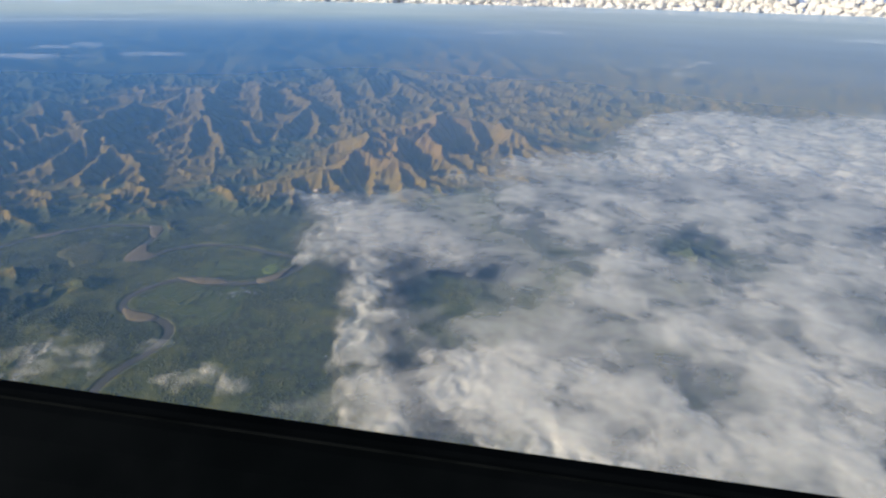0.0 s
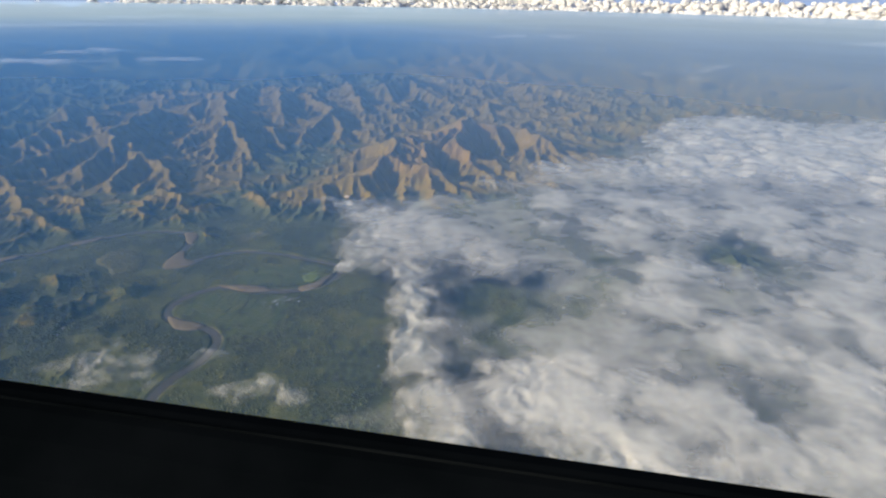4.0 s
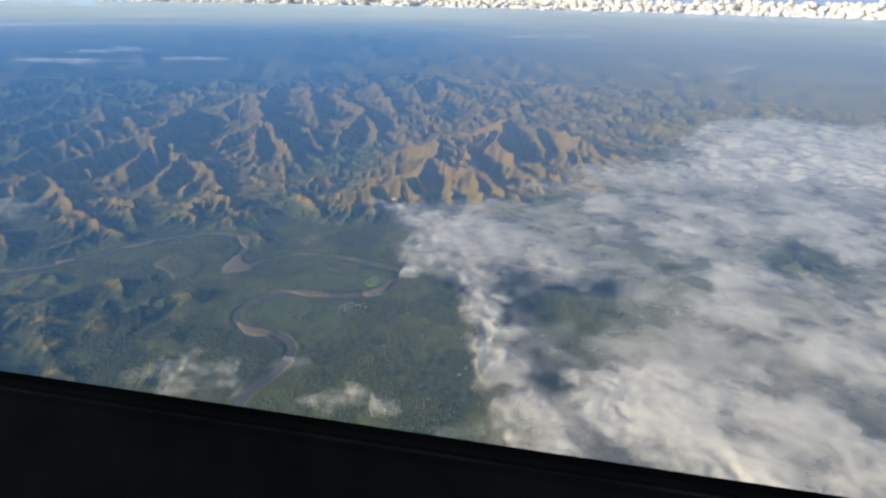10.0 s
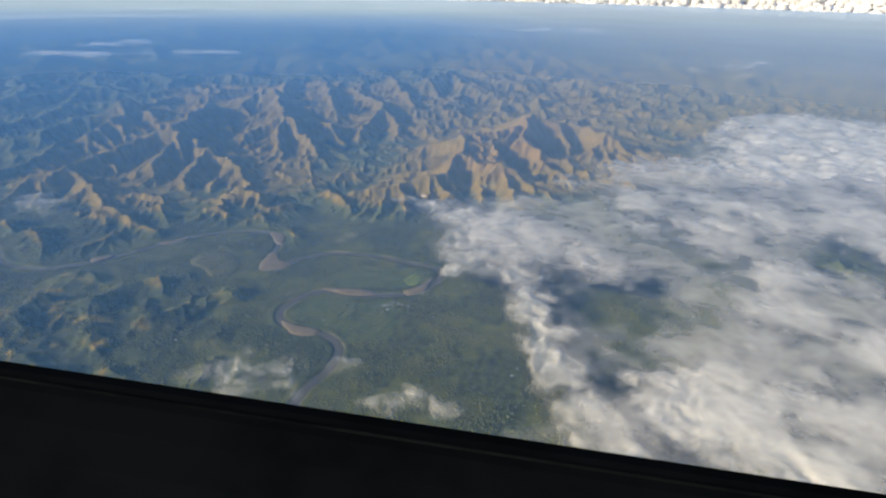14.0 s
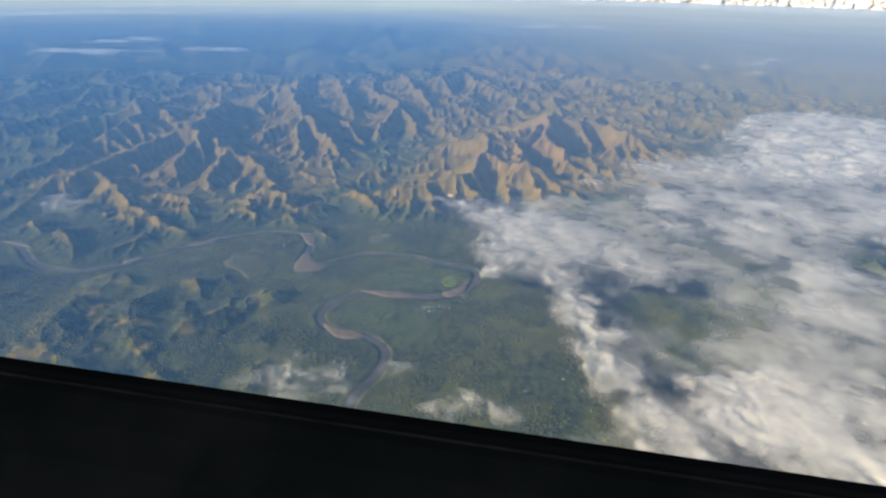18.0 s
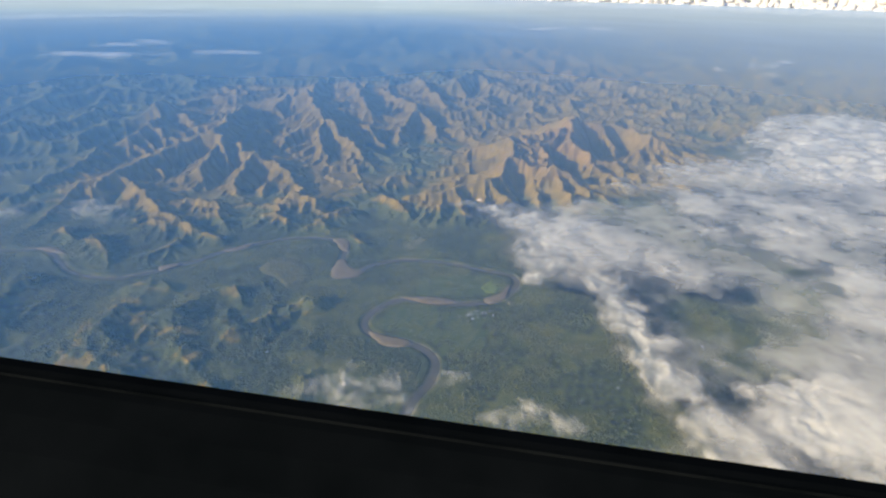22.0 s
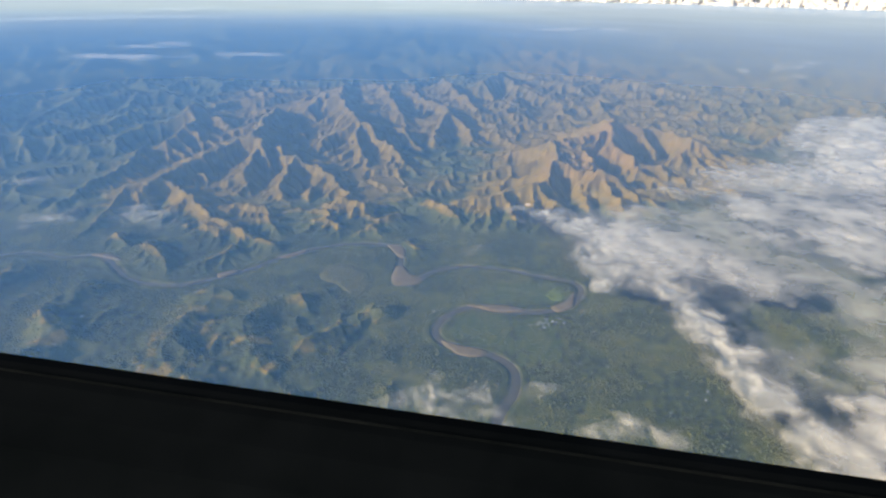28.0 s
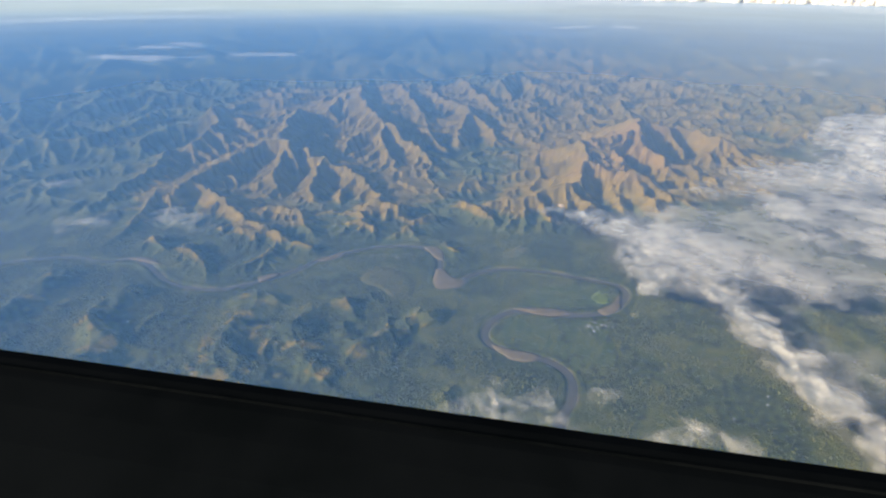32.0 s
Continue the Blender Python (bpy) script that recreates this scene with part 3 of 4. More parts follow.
sandbank([(-205, 346), (-200, 347), (-194, 335), (-185, 330), (-190, 322), (-205, 322)], "broad pale sandbank in the river's bend")
sandbank([(-174, 264), (-165, 260), (-151, 256), (-153, 250), (-166, 252)], "pale tan sandbank inside the river loop")
sandbank([(-160, 300), (-137, 300), (-126, 295), (-142, 293)], "long narrow sandbank along the river")
sandbank([(-111, 299), (-100, 307), (-93, 318), (-97, 301), (-107, 294)], "curved sandbank at the tip of the loop")
sandbank([(-284, 355), (-269, 368), (-267, 363), (-276, 355)], "thin pale sandbank beside the river")
sandbank([(-214, 379), (-203, 379), (-199, 360), (-206, 363)], "pale sandbank on the outer bank")
sandbank([(-316, 330), (-306, 336), (-303, 333), (-312, 325)], "small pale sandbank beside the river")
sandbank([(-410, 353), (-401, 355), (-392, 352), (-383, 345), (-391, 347), (-402, 350.5)], "pale sandy shore of the upper river")


# ---- farmland in the loops ----
def plot(length, width):
    bm = bmesh.new()
    bmesh.ops.create_cube(bm, size=1.0, matrix=Matrix.Diagonal((length, width, 0.5, 1)))
    bmesh.ops.bevel(bm, geom=[e for e in bm.edges if abs(e.verts[0].co.z - e.verts[1].co.z) > 0.1], offset=0.3, segments=2, affect="EDGES")
    return bm


def farmland(centre, turn, cols, rows, cell, label, inside):
    land = tagged(new("farmland"), label, "farmland", kind="structure")
    land.matrix_world = pose(*centre, 0, 0, 0, turn)
    kinds = [part("field", plot(cell[0] * w, cell[1] * 0.88), FIELD, land) for w in (0.92, 0.7, 1.3)]
    first = list(kinds)
    for j in range(rows):
        u = -cols / 2 * cell[0] + random.uniform(-2, 2)
        while u < cols / 2 * cell[0]:
            k = random.randrange(3)
            w = cell[0] * (0.92, 0.7, 1.3)[k]
            x, y = u + w / 2, (j - rows / 2) * cell[1]
            at = land.matrix_world @ Vector((x, y, 0))
            if inside(at.x, at.y):
                ob = first.pop(0) if first and first[0].data == kinds[k].data else kinds[k].copy()
                if ob.name not in scene.collection.objects:
                    scene.collection.objects.link(ob)
                    ob.parent = land
                g = float(ground_height(np.array([at.x]), np.array([at.y]))[0])
                ob.matrix_basis = pose(x, y, g - 0.12, random.uniform(-0.5, 0.5), 0, random.uniform(-2, 2))
            u += w * 1.1
    return land


def clear_of_river(lo):
    return lambda x, y: float(line_distance(np.array([x]), np.array([y]), RIVER)[0]) > lo


in_loop = lambda x, y: clear_of_river(7.0)(x, y) and -172 < x < -112 and 244 < y < 290 and (y - 246) > -0.75 * (x + 150)
farmland((-142, 270), 66, 8, 26, (8.5, 2.5), "patchwork of small green crop fields in a river loop", in_loop)
in_tip = lambda x, y: clear_of_river(7.0)(x, y) and -150 < x < -100 and 303 < y < 330
farmland((-124, 316), 8, 6, 9, (9.0, 2.8), "green fields in the tip of the river loop", in_tip)


def lone_field(points, material, label):
    """One open field: a flat, slightly raised patch with soft corners, laid on the ground."""
    ring = smooth_line(list(points) + [points[0]], 5)[:-1]
    c = ring.mean(axis=0)
    bm = bmesh.new()
    rings = []
    for q, lift in ((1.0, -0.3), (0.97, 0.14), (0.6, 0.16), (0.25, 0.16)):
        at = c + (ring - c) * q
        z = ground_height(at[:, 0], at[:, 1]) + lift
        rings.append([bm.verts.new((p[0], p[1], h)) for p, h in zip(at, z)])
    for a, b in zip(rings[:-1], rings[1:]):
        for i in range(len(a)):
            j = (i + 1) % len(a)
            bm.faces.new((a[i], a[j], b[j], b[i])).smooth = True
    bm.faces.new(rings[-1])
    bmesh.ops.recalc_face_normals(bm, faces=bm.faces)
    return tagged(part("open_field", bm, material), label, "field", group="open fields of the valley")


lone_field([(-253, 336), (-242, 347), (-226, 341), (-217, 326), (-219, 309), (-227, 305), (-237, 318), (-249, 325)], FALLOW, "bare olive-brown fallow field on the valley floor")
lone_field([(-112, 313), (-104, 321), (-100, 314), (-103, 307), (-109, 307)], YOUNG, "bright green crop field inside the river loop")


# ---- village ----
def house(x, y, turn, size, label):
    l, w, h = size
    g = float(ground_height(np.array([x]), np.array([y]))[0])
    home = tagged(new("house"), label, "house", group="houses of the valley")
    home.matrix_world = pose(x, y, g - 0.1, 0, 0, turn)
    bm = bmesh.new()
    bmesh.ops.create_cube(bm, size=1.0, matrix=Matrix.Translation((0, 0, h / 2)) @ Matrix.Diagonal((l, w, h, 1)))
    part("wall", bm, PLASTER, home)
    bm = bmesh.new()
    o, e = 0.06, h * 0.55
    low = [bm.verts.new((sx * (l / 2 + o), sy * (w / 2 + o), h - 0.01)) for sx, sy in ((-1, -1), (1, -1), (1, 1), (-1, 1))]
    top = [bm.verts.new((s * (l / 2 + o), 0, h + e)) for s in (-1, 1)]
    for f in ((low[0], low[1], top[1], top[0]), (low[2], low[3], top[0], top[1]), (low[1], low[2], top[1]), (low[3], low[0], top[0]), tuple(reversed(low))):
        bm.faces.new(f)
    part("roof", bm, ROOF, home)
    return home


for k in range(34):
    a = random.gauss(0, 1), random.gauss(0, 1)
    x, y = -115.5 + a[0] * 4.6 + a[1] * 1.0, 281.5 + a[1] * 3.6 + a[0] * 1.2
    if clear_of_river(6.5)(x, y):
        house(x, y, random.choice((12, 102)) + random.uniform(-8, 8), (random.uniform(0.5, 0.8), random.uniform(0.34, 0.46), random.uniform(0.24, 0.34)),
              "small house with a bright tin roof in the village")
for cx, cy, sx, sy, count in ((-238, 364, 16, 6, 26), (-300, 270, 60, 22, 26), (-210, 290, 20, 18, 12), (-90, 240, 30, 25, 8)):
    for k in range(count):
        x, y = random.gauss(cx, sx), random.gauss(cy, sy)
        if clear_of_river(6.5)(x, y) and y > 150:
            house(x, y, random.uniform(0, 180), (random.uniform(0.45, 0.75), random.uniform(0.36, 0.5), 0.3), "lone small house with a bright tin roof among trees")


# ---- woods: uncountable crowns ----
def crowns(name, count, box, keep, size, label):
    x, y = np.random.uniform(box[0], box[1], count * 4), np.random.uniform(box[2], box[3], count * 4)
    ok = keep(x, y) > np.random.uniform(0, 1, len(x))
    ok &= line_distance(x, y, RIVER[::2]) > 6.5
    x, y = x[ok][:count], y[ok][:count]
    z = ground_height(x, y)
    n = len(x)
    s = np.random.uniform(size[0], size[1], n) * (0.7 + 0.6 * np.random.uniform(0, 1, n) ** 3)
    t = np.random.uniform(0, 6.28, n)
    co = np.zeros((n, 8, 3))
    for k in range(5):
        w = s * (0.8 + 0.35 * np.random.uniform(0, 1, n))
        co[:, k] = np.stack([x + w * np.cos(t + k * 1.257), y + w * np.sin(t + k * 1.257), z + s * np.random.uniform(0.35, 0.8, n)], axis=1)
    co[:, 5] = np.stack([x + s * 0.2 * np.cos(t), y, z + s * 1.25], axis=1)
    co[:, 6] = np.stack([x, y, z - 0.15], axis=1)
    tri = [(k, (k + 1) % 5, 5) for k in range(5)] + [((k + 1) % 5, k, 6) for k in range(5)]
    co = co[:, :7]
    f = (np.arange(n)[:, None, None] * 7 + np.array(tri)[None]).reshape(-1, 3)
    me = bpy.data.meshes.new(name)
    me.vertices.add(n * 7)
    me.vertices.foreach_set("co", co.astype(np.float32).ravel())
    me.loops.add(f.size)
    me.loops.foreach_set("vertex_index", f.astype(np.int32).ravel())
    me.polygons.add(len(f))
    me.polygons.foreach_set("loop_start", np.arange(0, f.size, 3, dtype=np.int32))
    me.update(calc_edges=True)
    return tagged(sheet(name, me, CROWN), label, "trees", kind="stuff")


def tree_cover(x, y):
    loop = ((x > -174) & (x < -110) & (y > 246) & (y < 290)) | ((x > -150) & (x < -98) & (y > 303) & (y < 330))
    return np.clip(0.42 + 2.6 * fbm(x / 26, y / 26, 4, 130), 0.06, 1) * np.where(loop, 0.05, 1.0) * step(430, 360, y)


crowns("woods", 78000, (-480, 70, 140, 405), tree_cover, (0.24, 0.62), "dark green broadleaf woods over the valley floor")
# hedges between the plots
crowns("hedge_trees", 1500, (-172, -98, 246, 330), lambda x, y: step(0.06, 0.0, np.abs(fbm(x / 14, y / 14, 2, 140))), (0.3, 0.6), "hedges of small trees between the fields")

# quarry scar on the brown mountain
bm = bmesh.new()
bmesh.ops.create_icosphere(bm, subdivisions=3, radius=1.0)
for w in bm.verts:
    w.co += w.co * noise.noise(w.co * 2.1) * 0.4
    w.co = Vector((w.co.x * 2.6, w.co.y * 2.4, w.co.z * 0.9))
scar = part("rock_scar", bm, QUARRY)
scar.location = (-105, 450, float(ground_height(np.array([-105.0]), np.array([450.0]))[0]) - 0.2)
tagged(scar, "pale bare rock scar on the brown slope", "rock")


# ---- clouds: sheets of billows, thin at their rims ----
def blobs(x, y, spots, edge=1.05):
    """Soft union of round spots; a spot of negative strength thins the cloud there."""
    gap, hole = np.ones(x.shape), np.ones(x.shape)
    for bx, by, br, bs in spots:
        g = np.exp(-(((x - bx) ** 2 + (y - by) ** 2) / (br * br)) ** edge)
        if bs > 0:
            gap *= 1 - min(bs, 0.98) * g
        else:
            hole *= 1 + bs * g
    return (1 - gap) * hole


def cloud(name, spots, base, tall, material, label, group="", cell=1.1, wisp=0.55, size=16.0, seed=5, depth=4, edge=1.05, thin=0.2, knob=0.25, gaps=0.0):
    xs, ys = [s[0] for s in spots], [s[1] for s in spots]
    pad = max(s[2] for s in spots) * 1.5
    x0, x1, y0, y1 = min(xs) - pad, max(xs) + pad, min(ys) - pad, max(ys) + pad
    y0 = max(y0, 95.0)
    r0 = max(math.hypot(min(max(-100, x0), x1) + 100, y0), 60)
    r1 = max(math.hypot(x + 100, y1) for x in (x0, x1))
    a0 = min(math.atan2(x + 100, y) for x in (x0, x1) for y in (y0, y1))
    a1 = max(math.atan2(x + 100, y) for x in (x0, x1) for y in (y0, y1))
    rad = [r0]
    while rad[-1] < r1:
        rad.append(rad[-1] + max(cell, cell * rad[-1] / 300))
    x, y = polar_grid(np.array(rad), np.linspace(a0, a1, max(8, int((a1 - a0) * 300 / cell))))
    wx, wy = x + size * 0.55 * fbm(x / size / 1.4, y / size / 1.4, 3, seed + 30), y + size * 0.55 * fbm(x / size / 1.4, y / size / 1.4, 3, seed + 40)
    d = blobs(wx, wy, spots, edge)
    n = fbm(wx / size, wy / size, 5, seed, 0.55)
    puffs = 1 - 2.2 * np.abs(fbm(wx / size * 1.1, wy / size * 1.1, 4, seed + 9, 0.5))
    fine = fbm(x / size * 3.1, y / size * 3.1, 3, seed + 60, 0.5)
    dens = (d + wisp * (1.1 * n + 0.4 * (puffs - 0.45) - thin) + gaps * fbm(wx / 42, wy / 42, 3, seed + 80)) * step(0.0, 0.4, d)
    round_tops = 1 - 1.8 * np.sqrt(fbm(wx / size * 1.1, wy / size * 1.1, 2, seed + 9, 0.4) ** 2 + 0.006)
    knobs = 1 - 1.8 * np.sqrt(fbm(wx / size * 2.7, wy / size * 2.7, 2, seed + 19, 0.4) ** 2 + 0.006)
    heap = np.clip(0.35 + 0.42 * round_tops + knob * knobs + 0.3 * fbm(wx / size * 0.5, wy / size * 0.5, 2, seed, 0.5), 0, 1.2) * step(0.05, 0.7, d)
    merged = []
    for k in range(depth):
        f = (k + 0.5) / depth
        c = np.clip(dens * 1.15 - 0.42 * f + 0.25 * f * fine, 0, 1) ** 1.2
        z = base + tall * heap * (0.25 + 0.75 * f) + 0.1 * f * fine
        merged.append(grid_mesh(name, x, y, z, keep=c > 0.01, layers={"cover": c}))
    co, faces, cover = [], [], []
    for me in merged:
        at = sum(len(q) for q in co)
        q = np.zeros(len(me.vertices) * 3, np.float32)
        me.vertices.foreach_get("co", q)
        co.append(q.reshape(-1, 3))
        w = np.zeros(len(me.vertices), np.float32)
        me.attributes["cover"].data.foreach_get("value", w)
        cover.append(w)
        w = np.zeros(len(me.loops), np.int32)
        me.loops.foreach_get("vertex_index", w)
        faces.append(w + at)
        bpy.data.meshes.remove(me)
    co, faces, cover = np.concatenate(co), np.concatenate(faces), np.concatenate(cover)
    me = bpy.data.meshes.new(name)
    me.vertices.add(len(co))
    me.vertices.foreach_set("co", co.ravel())
    me.loops.add(len(faces))
    me.loops.foreach_set("vertex_index", faces.astype(np.int32))
    me.polygons.add(len(faces) // 4)
    me.polygons.foreach_set("loop_start", np.arange(0, len(faces), 4, dtype=np.int32))
    me.update(calc_edges=True)
    me.polygons.foreach_set("use_smooth", np.ones(len(faces) // 4, bool))
    me.attributes.new("cover", "FLOAT", "POINT").data.foreach_set("value", cover)
    return tagged(sheet(name, me, material), label, "cloud", group=group, kind="" if group else "stuff")


BANK = [
    (-120, 425, 14, 0.5), (-98, 412, 17, 0.85), (-76, 393, 22, 0.97), (-48, 380, 26, 0.97), (-30, 352, 28, 0.9), (-60, 350, 22, 0.9), (-78, 335, 16, 0.65),
    (-72, 318, 13, 0.8), (-76, 303, 9, 0.75), (-58, 334, 16, 0.7), (-46, 316, 13, 0.75), (-44, 302, 12, 0.9), (-41, 288, 12, 0.95)
] + [
    (-38, 274, 13, 0.95), (-36, 258, 13, 0.95), (-36, 243, 13, 0.95), (-35, 230, 13, 0.95), (-34, 215, 13, 0.95), (-31, 200, 11, 0.85), (-30, 187, 11, 0.85),
    (-18, 178, 14, 1.0), (-16, 162, 16, 1.0), (-10, 335, 26, 0.75), (8, 315, 22, 0.65), (30, 306, 20, 0.55), (-62, 372, 20, 0.7)
]
cloud("cloud_bank", BANK, 10.5, 6.0, BANKED, "long feathered strip of low white cloud over the valley", wisp=0.32, size=17.0, seed=5, depth=4, edge=0.8, thin=0.02, knob=0.1)
DECK = [
    (22, 186, 30, 1.0), (44, 163, 30, 0.9), (60, 175, 32, 0.85), (100, 160, 36, 0.75), (150, 165, 40, 0.75), (2, 205, 18, 0.45), (40, 206, 26, 0.7),
    (80, 225, 30, 0.8), (120, 225, 32, 0.75), (185, 205, 40, 0.9), (75, 262, 24, 0.65), (105, 275, 26, 0.7), (190, 262, 36, 0.75), (230, 290, 38, 0.8),
    (290, 325, 46, 0.85), (120, 318, 26, 0.65), (85, 345, 24, 0.5), (150, 372, 34, 0.75), (100, 395, 32, 0.75), (50, 392, 26, 0.6)
] + [
    (65, 440, 28, 0.65), (210, 345, 40, 0.8), (240, 420, 60, 0.85), (340, 440, 70, 0.9), (-2, 248, 26, -0.85), (2, 266, 26, -0.9), (32, 270, 28, -0.75),
    (70, 250, 26, -0.5), (84, 208, 20, -0.5), (108, 182, 18, -0.45), (80, 352, 22, -0.45), (22, 325, 20, -0.4), (167, 324, 24, -0.95), (80, 318, 18, -0.6),
    (50, 352, 26, -0.35), (35, 440, 26, -0.4), (130, 420, 34, 0.6), (105, 455, 28, 0.5), (170, 440, 36, 0.6)
]
cloud("cloud_deck", DECK, 10.0, 4.8, CLOUD, "broad deck of rippled white low cloud", wisp=0.50, size=13.0, seed=15, edge=0.85, thin=0.04, depth=3, knob=0.16, gaps=0.85)
DECK_FAR = [(22, 468, 18, 0.5), (70, 505, 28, 0.65), (145, 500, 40, 0.8), (220, 520, 55, 0.9), (310, 520, 65, 0.9), (250, 610, 55, 0.9), (310, 690, 60, 0.9),
            (380, 720, 60, 0.95), (380, 600, 70, 0.95), (460, 650, 70, 0.95), (470, 520, 80, 0.95), (560, 700, 70, 0.8), (420, 430, 80, 0.95), (560, 590, 80, 0.9), (650, 760, 80, 0.7)]
DECK_FAR = [(x, y, r * 1.2, s) for x, y, r, s in DECK_FAR]
cloud("cloud_deck", DECK_FAR, 10.0, 17.0, FAR_DECK, "far side of the white cloud deck below the hills", wisp=0.4, size=25.0, seed=25, cell=1.5, thin=-0.02, depth=2)
# Real mist; spread above the cloud it also paints in milky glare, softening contrast.
MIST = [(-60, 365, 50, 0.65), (-20, 380, 60, 0.8), (10, 330, 55, 0.85), (50, 350, 80, 0.8), (70, 225, 50, 0.75), (40, 180, 60, 0.9), (120, 260, 80, 0.85), (200, 240, 90, 0.9),
        (60, 430, 80, 0.7), (170, 430, 100, 0.85), (300, 400, 120, 0.9), (120, 160, 90, 0.95), (140, 330, 90, 0.85), (-25, 175, 36, 0.5), (90, 500, 70, 0.5), (350, 560, 140, 0.9),
        (0, 262, 24, -0.5), (30, 268, 22, -0.3), (167, 322, 24, -0.8), (60, 335, 26, -0.3), (10, 470, 40, -0.6)]
cloud("cloud_veil", MIST, 17.0, 1.5, VEIL, "thin milky veil of mist over the broken cloud", wisp=0.35, size=30.0, seed=45, cell=1.8, depth=1, edge=0.75)
for spots, tall in (([(-526, 464, 13, 1.0), (-515, 468, 11, 0.85)], 5), ([(-461, 382, 17, 0.85), (-447, 388, 13, 0.7)], 4), ([(-402, 401, 19, 0.75), (-388, 395, 17, 0.7), (-371, 377, 15, 0.6)], 4),
                    ([(-158, 348, 7, 0.55), (-146, 353, 7, 0.65)], 4), ([(-97, 275, 4, 0.7)], 3), ([(-176, 204, 20, 0.5), (-158, 200, 20, 0.6), (-190, 212, 18, 0.4)], 4),
                    ([(-128, 211, 8, 0.65), (-140, 216, 8, 0.5)], 4), ([(-98, 192, 10, 0.8), (-113, 187, 9, 0.65), (-86, 187, 9, 0.6)], 5), ([(-200, 180, 18, 0.5), (-170, 172, 16, 0.5)], 4)):
    cloud("cloud", spots, 11.0, tall * 0.7, WISP, "small torn wisp of low white cloud", "small clouds of the valley", cell=0.9, wisp=0.5, size=13.0, edge=0.8, depth=2, thin=0.08, seed=int(-spots[0][0]))

# far strata lying on the hills
for spots in ([(-790, 1026, 32, 1.0), (-755, 1020, 28, 1.0), (-720, 1012, 28, 1.0), (-685, 1020, 26, 1.0), (-655, 1036, 20, 0.9), (-628, 1048, 16, 0.9)],
              [(-800, 1180, 30, 1.0), (-770, 1185, 28, 0.9), (-765, 1255, 36, 1.0), (-735, 1250, 32, 0.9), (-712, 1215, 18, 0.8)],
              [(-590, 1088, 24, 0.8), (-562, 1092, 24, 0.8), (-528, 1092, 20, 0.8), (-498, 1088, 22, 1.0)],
              [(60, 1980, 40, 0.8), (150, 1900, 50, 1.0), (220, 1960, 62, 1.0), (290, 2000, 72, 1.0), (370, 1985, 60, 1.0)],
              [(-320, 1900, 50, 0.8), (-250, 1960, 50, 0.7), (-160, 2115, 60, 0.9), (-90, 2130, 50, 0.8)],
              [(1320, 1900, 90, 1.0), (1420, 1870, 100, 1.0), (1520, 1850, 110, 1.0)],
              [(430, 1080, 24, 0.8), (470, 1090, 22, 0.8), (525, 1150, 26, 0.9)], [(330, 1010, 16, 0.9), (352, 1000, 14, 0.8), (395, 960, 16, 0.9)]):
    cloud("stratus_cloud", spots, 42.0, 7.0, FAR_CLOUD, "thin pale stratus lying on the far hills", "far stratus clouds", cell=1.2, wisp=0.45, depth=2, size=spots[0][2] * 0.9, seed=int(abs(spots[0][0])))
for band, wide in (([(-1500, 1500), (-1310, 1660), (-1124, 1868), (-828, 2050), (-500, 2350), (-97, 2754)], 62), ([(-1400, 2250), (-900, 2650), (-300, 3100), (300, 3200)], 120)):
    cloud("stratus_cloud", [(x, y, wide, 0.85) for x, y in smooth_line(band, 4)], 55.0, 12.0, FAR_CLOUD, "long pale band of far stratus", "far stratus clouds", cell=2.0, wisp=0.5, depth=2, size=wide * 0.8, seed=71)
# Wide thin sheet added to paint pale haze towards the horizon.
cloud("cloud_veil", [(-3000, 3000, 900, 0.5), (-2000, 3500, 900, 0.5), (-1000, 3900, 900, 0.48), (0, 4000, 900, 0.48), (1000, 3900, 900, 0.48), (2000, 3500, 900, 0.5), (3000, 3000, 900, 0.5)],
      50.0, 8.0, VEIL, "pale sheet for the haze towards the horizon", wisp=0.4, size=600.0, seed=58, cell=4.0, depth=1)


# ---- towering cumulus along the horizon ----
def cumulus(x, y, wide, tall, label):
    """One heaped cloud: many round lobes on a flat base, the small ones outside and on top."""
    rng = random.Random(int(x * 7 + y * 3))
    bm = bmesh.new()
    for k in range(24):
        u = rng.uniform(-1, 1)
        lift = (1 - u * u) * rng.uniform(0.0, 1.0)
        size = wide * rng.uniform(0.22, 0.40) * (1.15 - 0.45 * lift)
        at = Vector((u * wide, rng.uniform(-0.3, 0.3) * wide * (1 - 0.5 * lift), lift * tall))
        ball = bmesh.ops.create_icosphere(bm, subdivisions=2, radius=1.0)["verts"]
        for w in ball:
            q = w.co * (1 + 0.3 * noise.noise(w.co * 2.2 + at))
            w.co = at + Vector((q.x, q.y, max(q.z, -0.35) * 0.9)) * size
    for f in bm.faces:
        f.smooth = True
    ob = part("cumulus_cloud", bm, CUMULUS)
    ob.location = (x, y, 16)
    return tagged(ob, label, "cloud", group="cumulus on the horizon")


for k in range(300):
    a = radians(-46 + k * 0.3185 + random.uniform(-0.3, 0.3))
    row = k % 3
    left = min(1.0, max(0.0, (math.degrees(a) + 34) / 22))
    r, wide = 4340 + 130 * row + random.uniform(-50, 50), random.uniform(48, 90)
    if random.random() > left * 1.6 and row:
        continue
    ob = cumulus(-100 + r * math.sin(a), r * math.cos(a), wide, wide * random.uniform(0.55, 0.95), "bright lumpy cumulus cloud on the horizon")
    ob.location.z += row * 46 * left

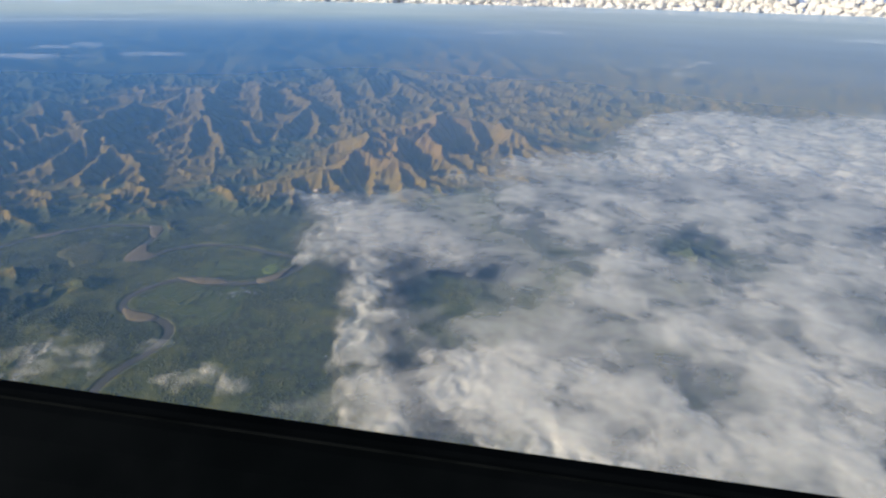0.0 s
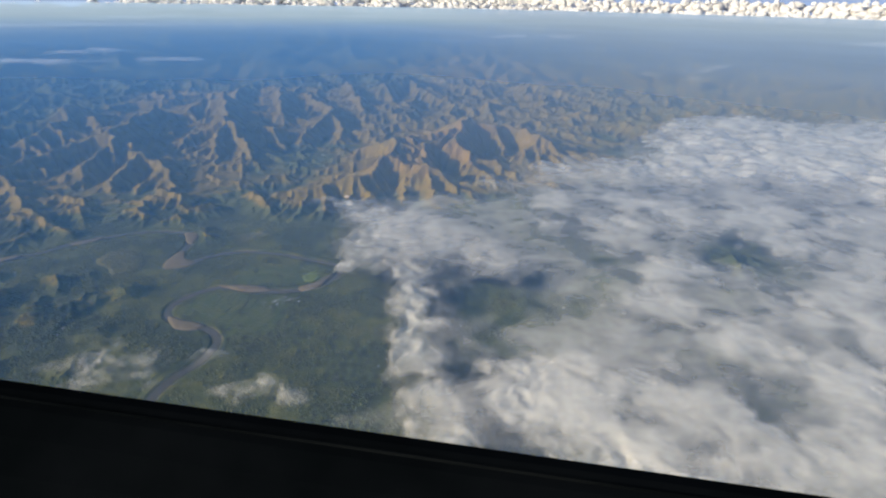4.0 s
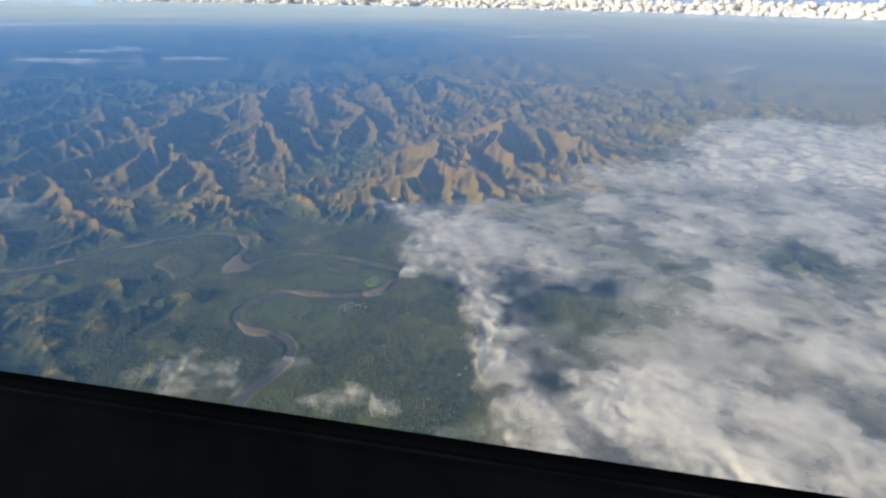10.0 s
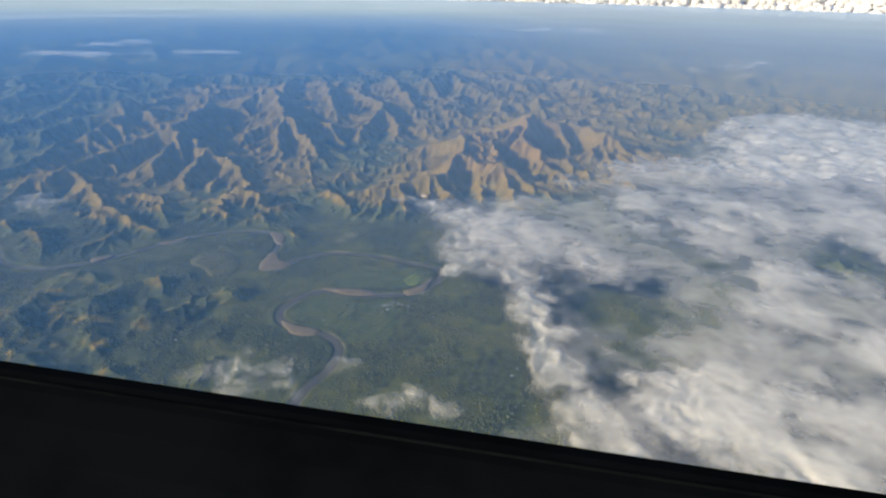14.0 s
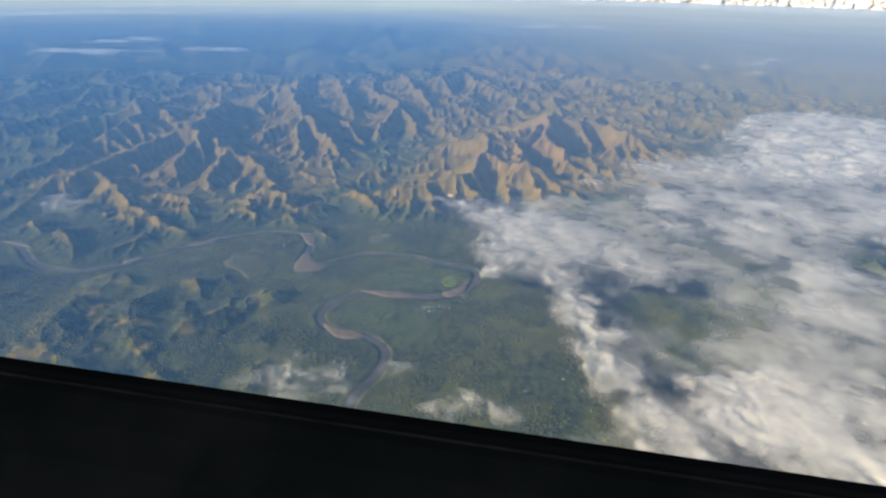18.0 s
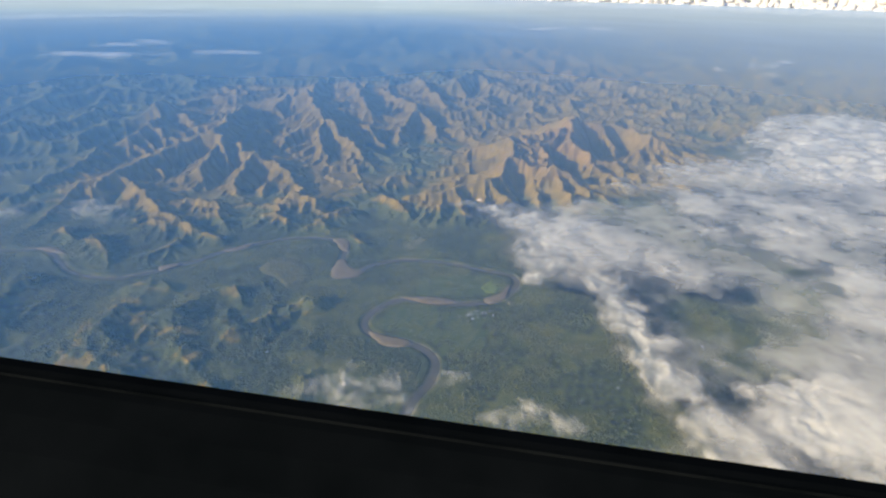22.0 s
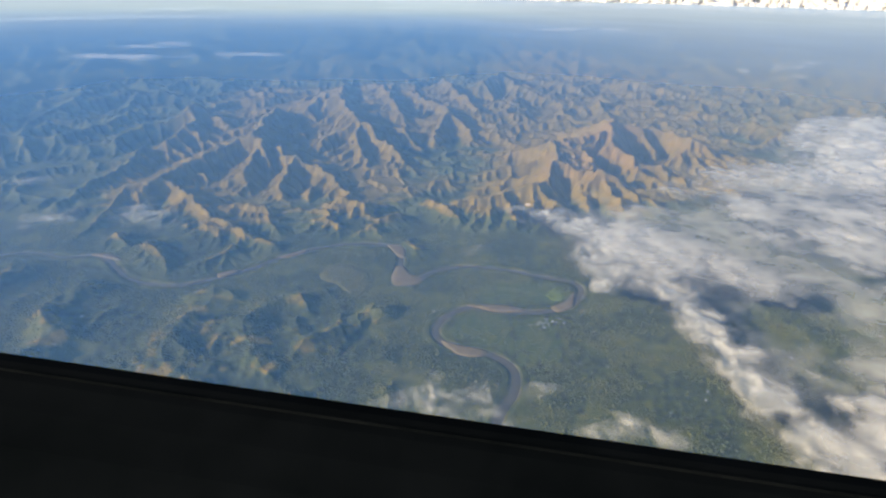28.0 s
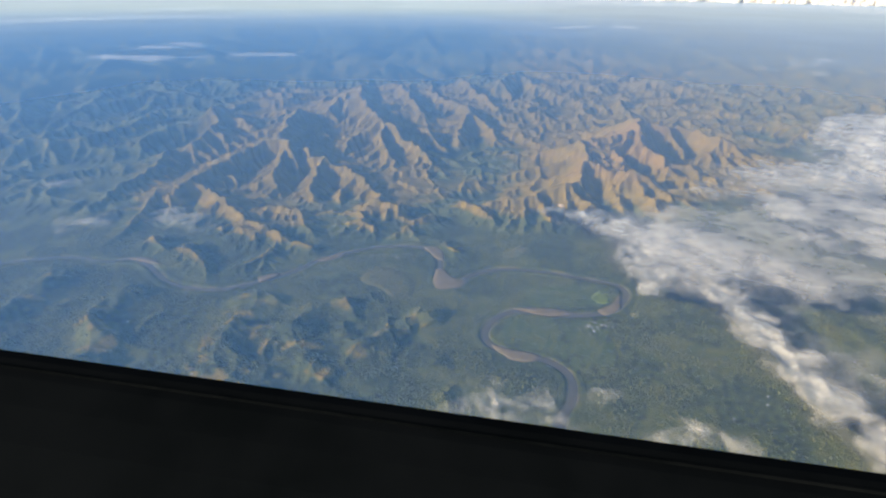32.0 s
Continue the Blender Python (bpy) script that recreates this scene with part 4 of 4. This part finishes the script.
# ---- added glowing ring in place of the pale low sky behind the cumulus ----
low_sky = Mat("low_sky")
glow = low_sky.end(low_sky.n("Emission", {"Color": (0.36, 0.51, 0.92, 1.0), "Strength": 0.60}).outputs[0])
bx, by = polar_grid(np.array([4838.0, 4839.0]), np.radians(np.arange(0, 360, 5)))
bz = np.zeros(bx.shape)
bz[0], bz[1] = -40.0, 290.0
tagged(sheet("backdrop", grid_mesh("backdrop", bx, by, bz, closed=True), glow), "glowing backdrop ring for the pale low sky", "backdrop", kind="structure")

# ---- a flat sheet over the land that paints in the blue haze ----
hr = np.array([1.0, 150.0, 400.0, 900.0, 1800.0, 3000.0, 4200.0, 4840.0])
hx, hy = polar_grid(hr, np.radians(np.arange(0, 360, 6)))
haze = sheet("haze_layer", grid_mesh("haze_layer", hx, hy, np.full(hx.shape, 78.0), closed=True), HAZE_PAINT)
tagged(haze, "flat sheet painted as thin blue haze over the land", "haze", kind="structure")


# ---- the aircraft's dark window sill, along the flight ----
def sill(name, profile, material):
    """A straight moulding beside the flight line: profile in metres ahead of and above it at the start, and the rise of its far end."""
    along = (FINISH - START).normalized()
    ahead = Vector((-along.y, along.x, 0)).normalized() * -1
    ahead = ahead if ahead.y > 0 else -ahead
    up = along.cross(ahead)
    up = up if up.z > 0 else -up
    bm = bmesh.new()
    ends = []
    for s, lift_end in ((-0.06, 0.0), (1.06, 0.030)):
        o = START + (FINISH - START) * s
        ends.append([bm.verts.new(o + ahead * a + up * (b + lift_end)) for a, b in profile])
    for i in range(len(profile)):
        j = (i + 1) % len(profile)
        bm.faces.new((ends[0][i], ends[0][j], ends[1][j], ends[1][i]))
    for e in ends:
        bm.faces.new(e)
    bmesh.ops.recalc_face_normals(bm, faces=bm.faces)
    return part(name, bm, material)


SILL = [(0.42, -0.415), (0.412, -0.406), (0.398, -0.403), (0.376, -0.406), (0.35, -0.416), (0.32, -0.432), (0.29, -0.456), (0.262, -0.49), (0.28, -0.54), (0.42, -0.47)]
window_sill = tagged(sill("window_sill", SILL, RUBBER), "black rubber-edged aircraft window sill", "window sill", kind="structure")
BEAD = simple("grey_rubber_bead", (0.0010, 0.0016, 0.0024), (0.0036, 0.0048, 0.0064), 5.0, 0.95, 0.2, 0.002)
BEAD.node_tree.nodes["Principled BSDF"].inputs["Specular IOR Level"].default_value = 0.0
bead = tagged(sill("seal_bead", [(0.3895, -0.4045), (0.3880, -0.4025), (0.3860, -0.4025), (0.3845, -0.4060)], BEAD), "thin grey seam of the window seal")
bead.parent = window_sill
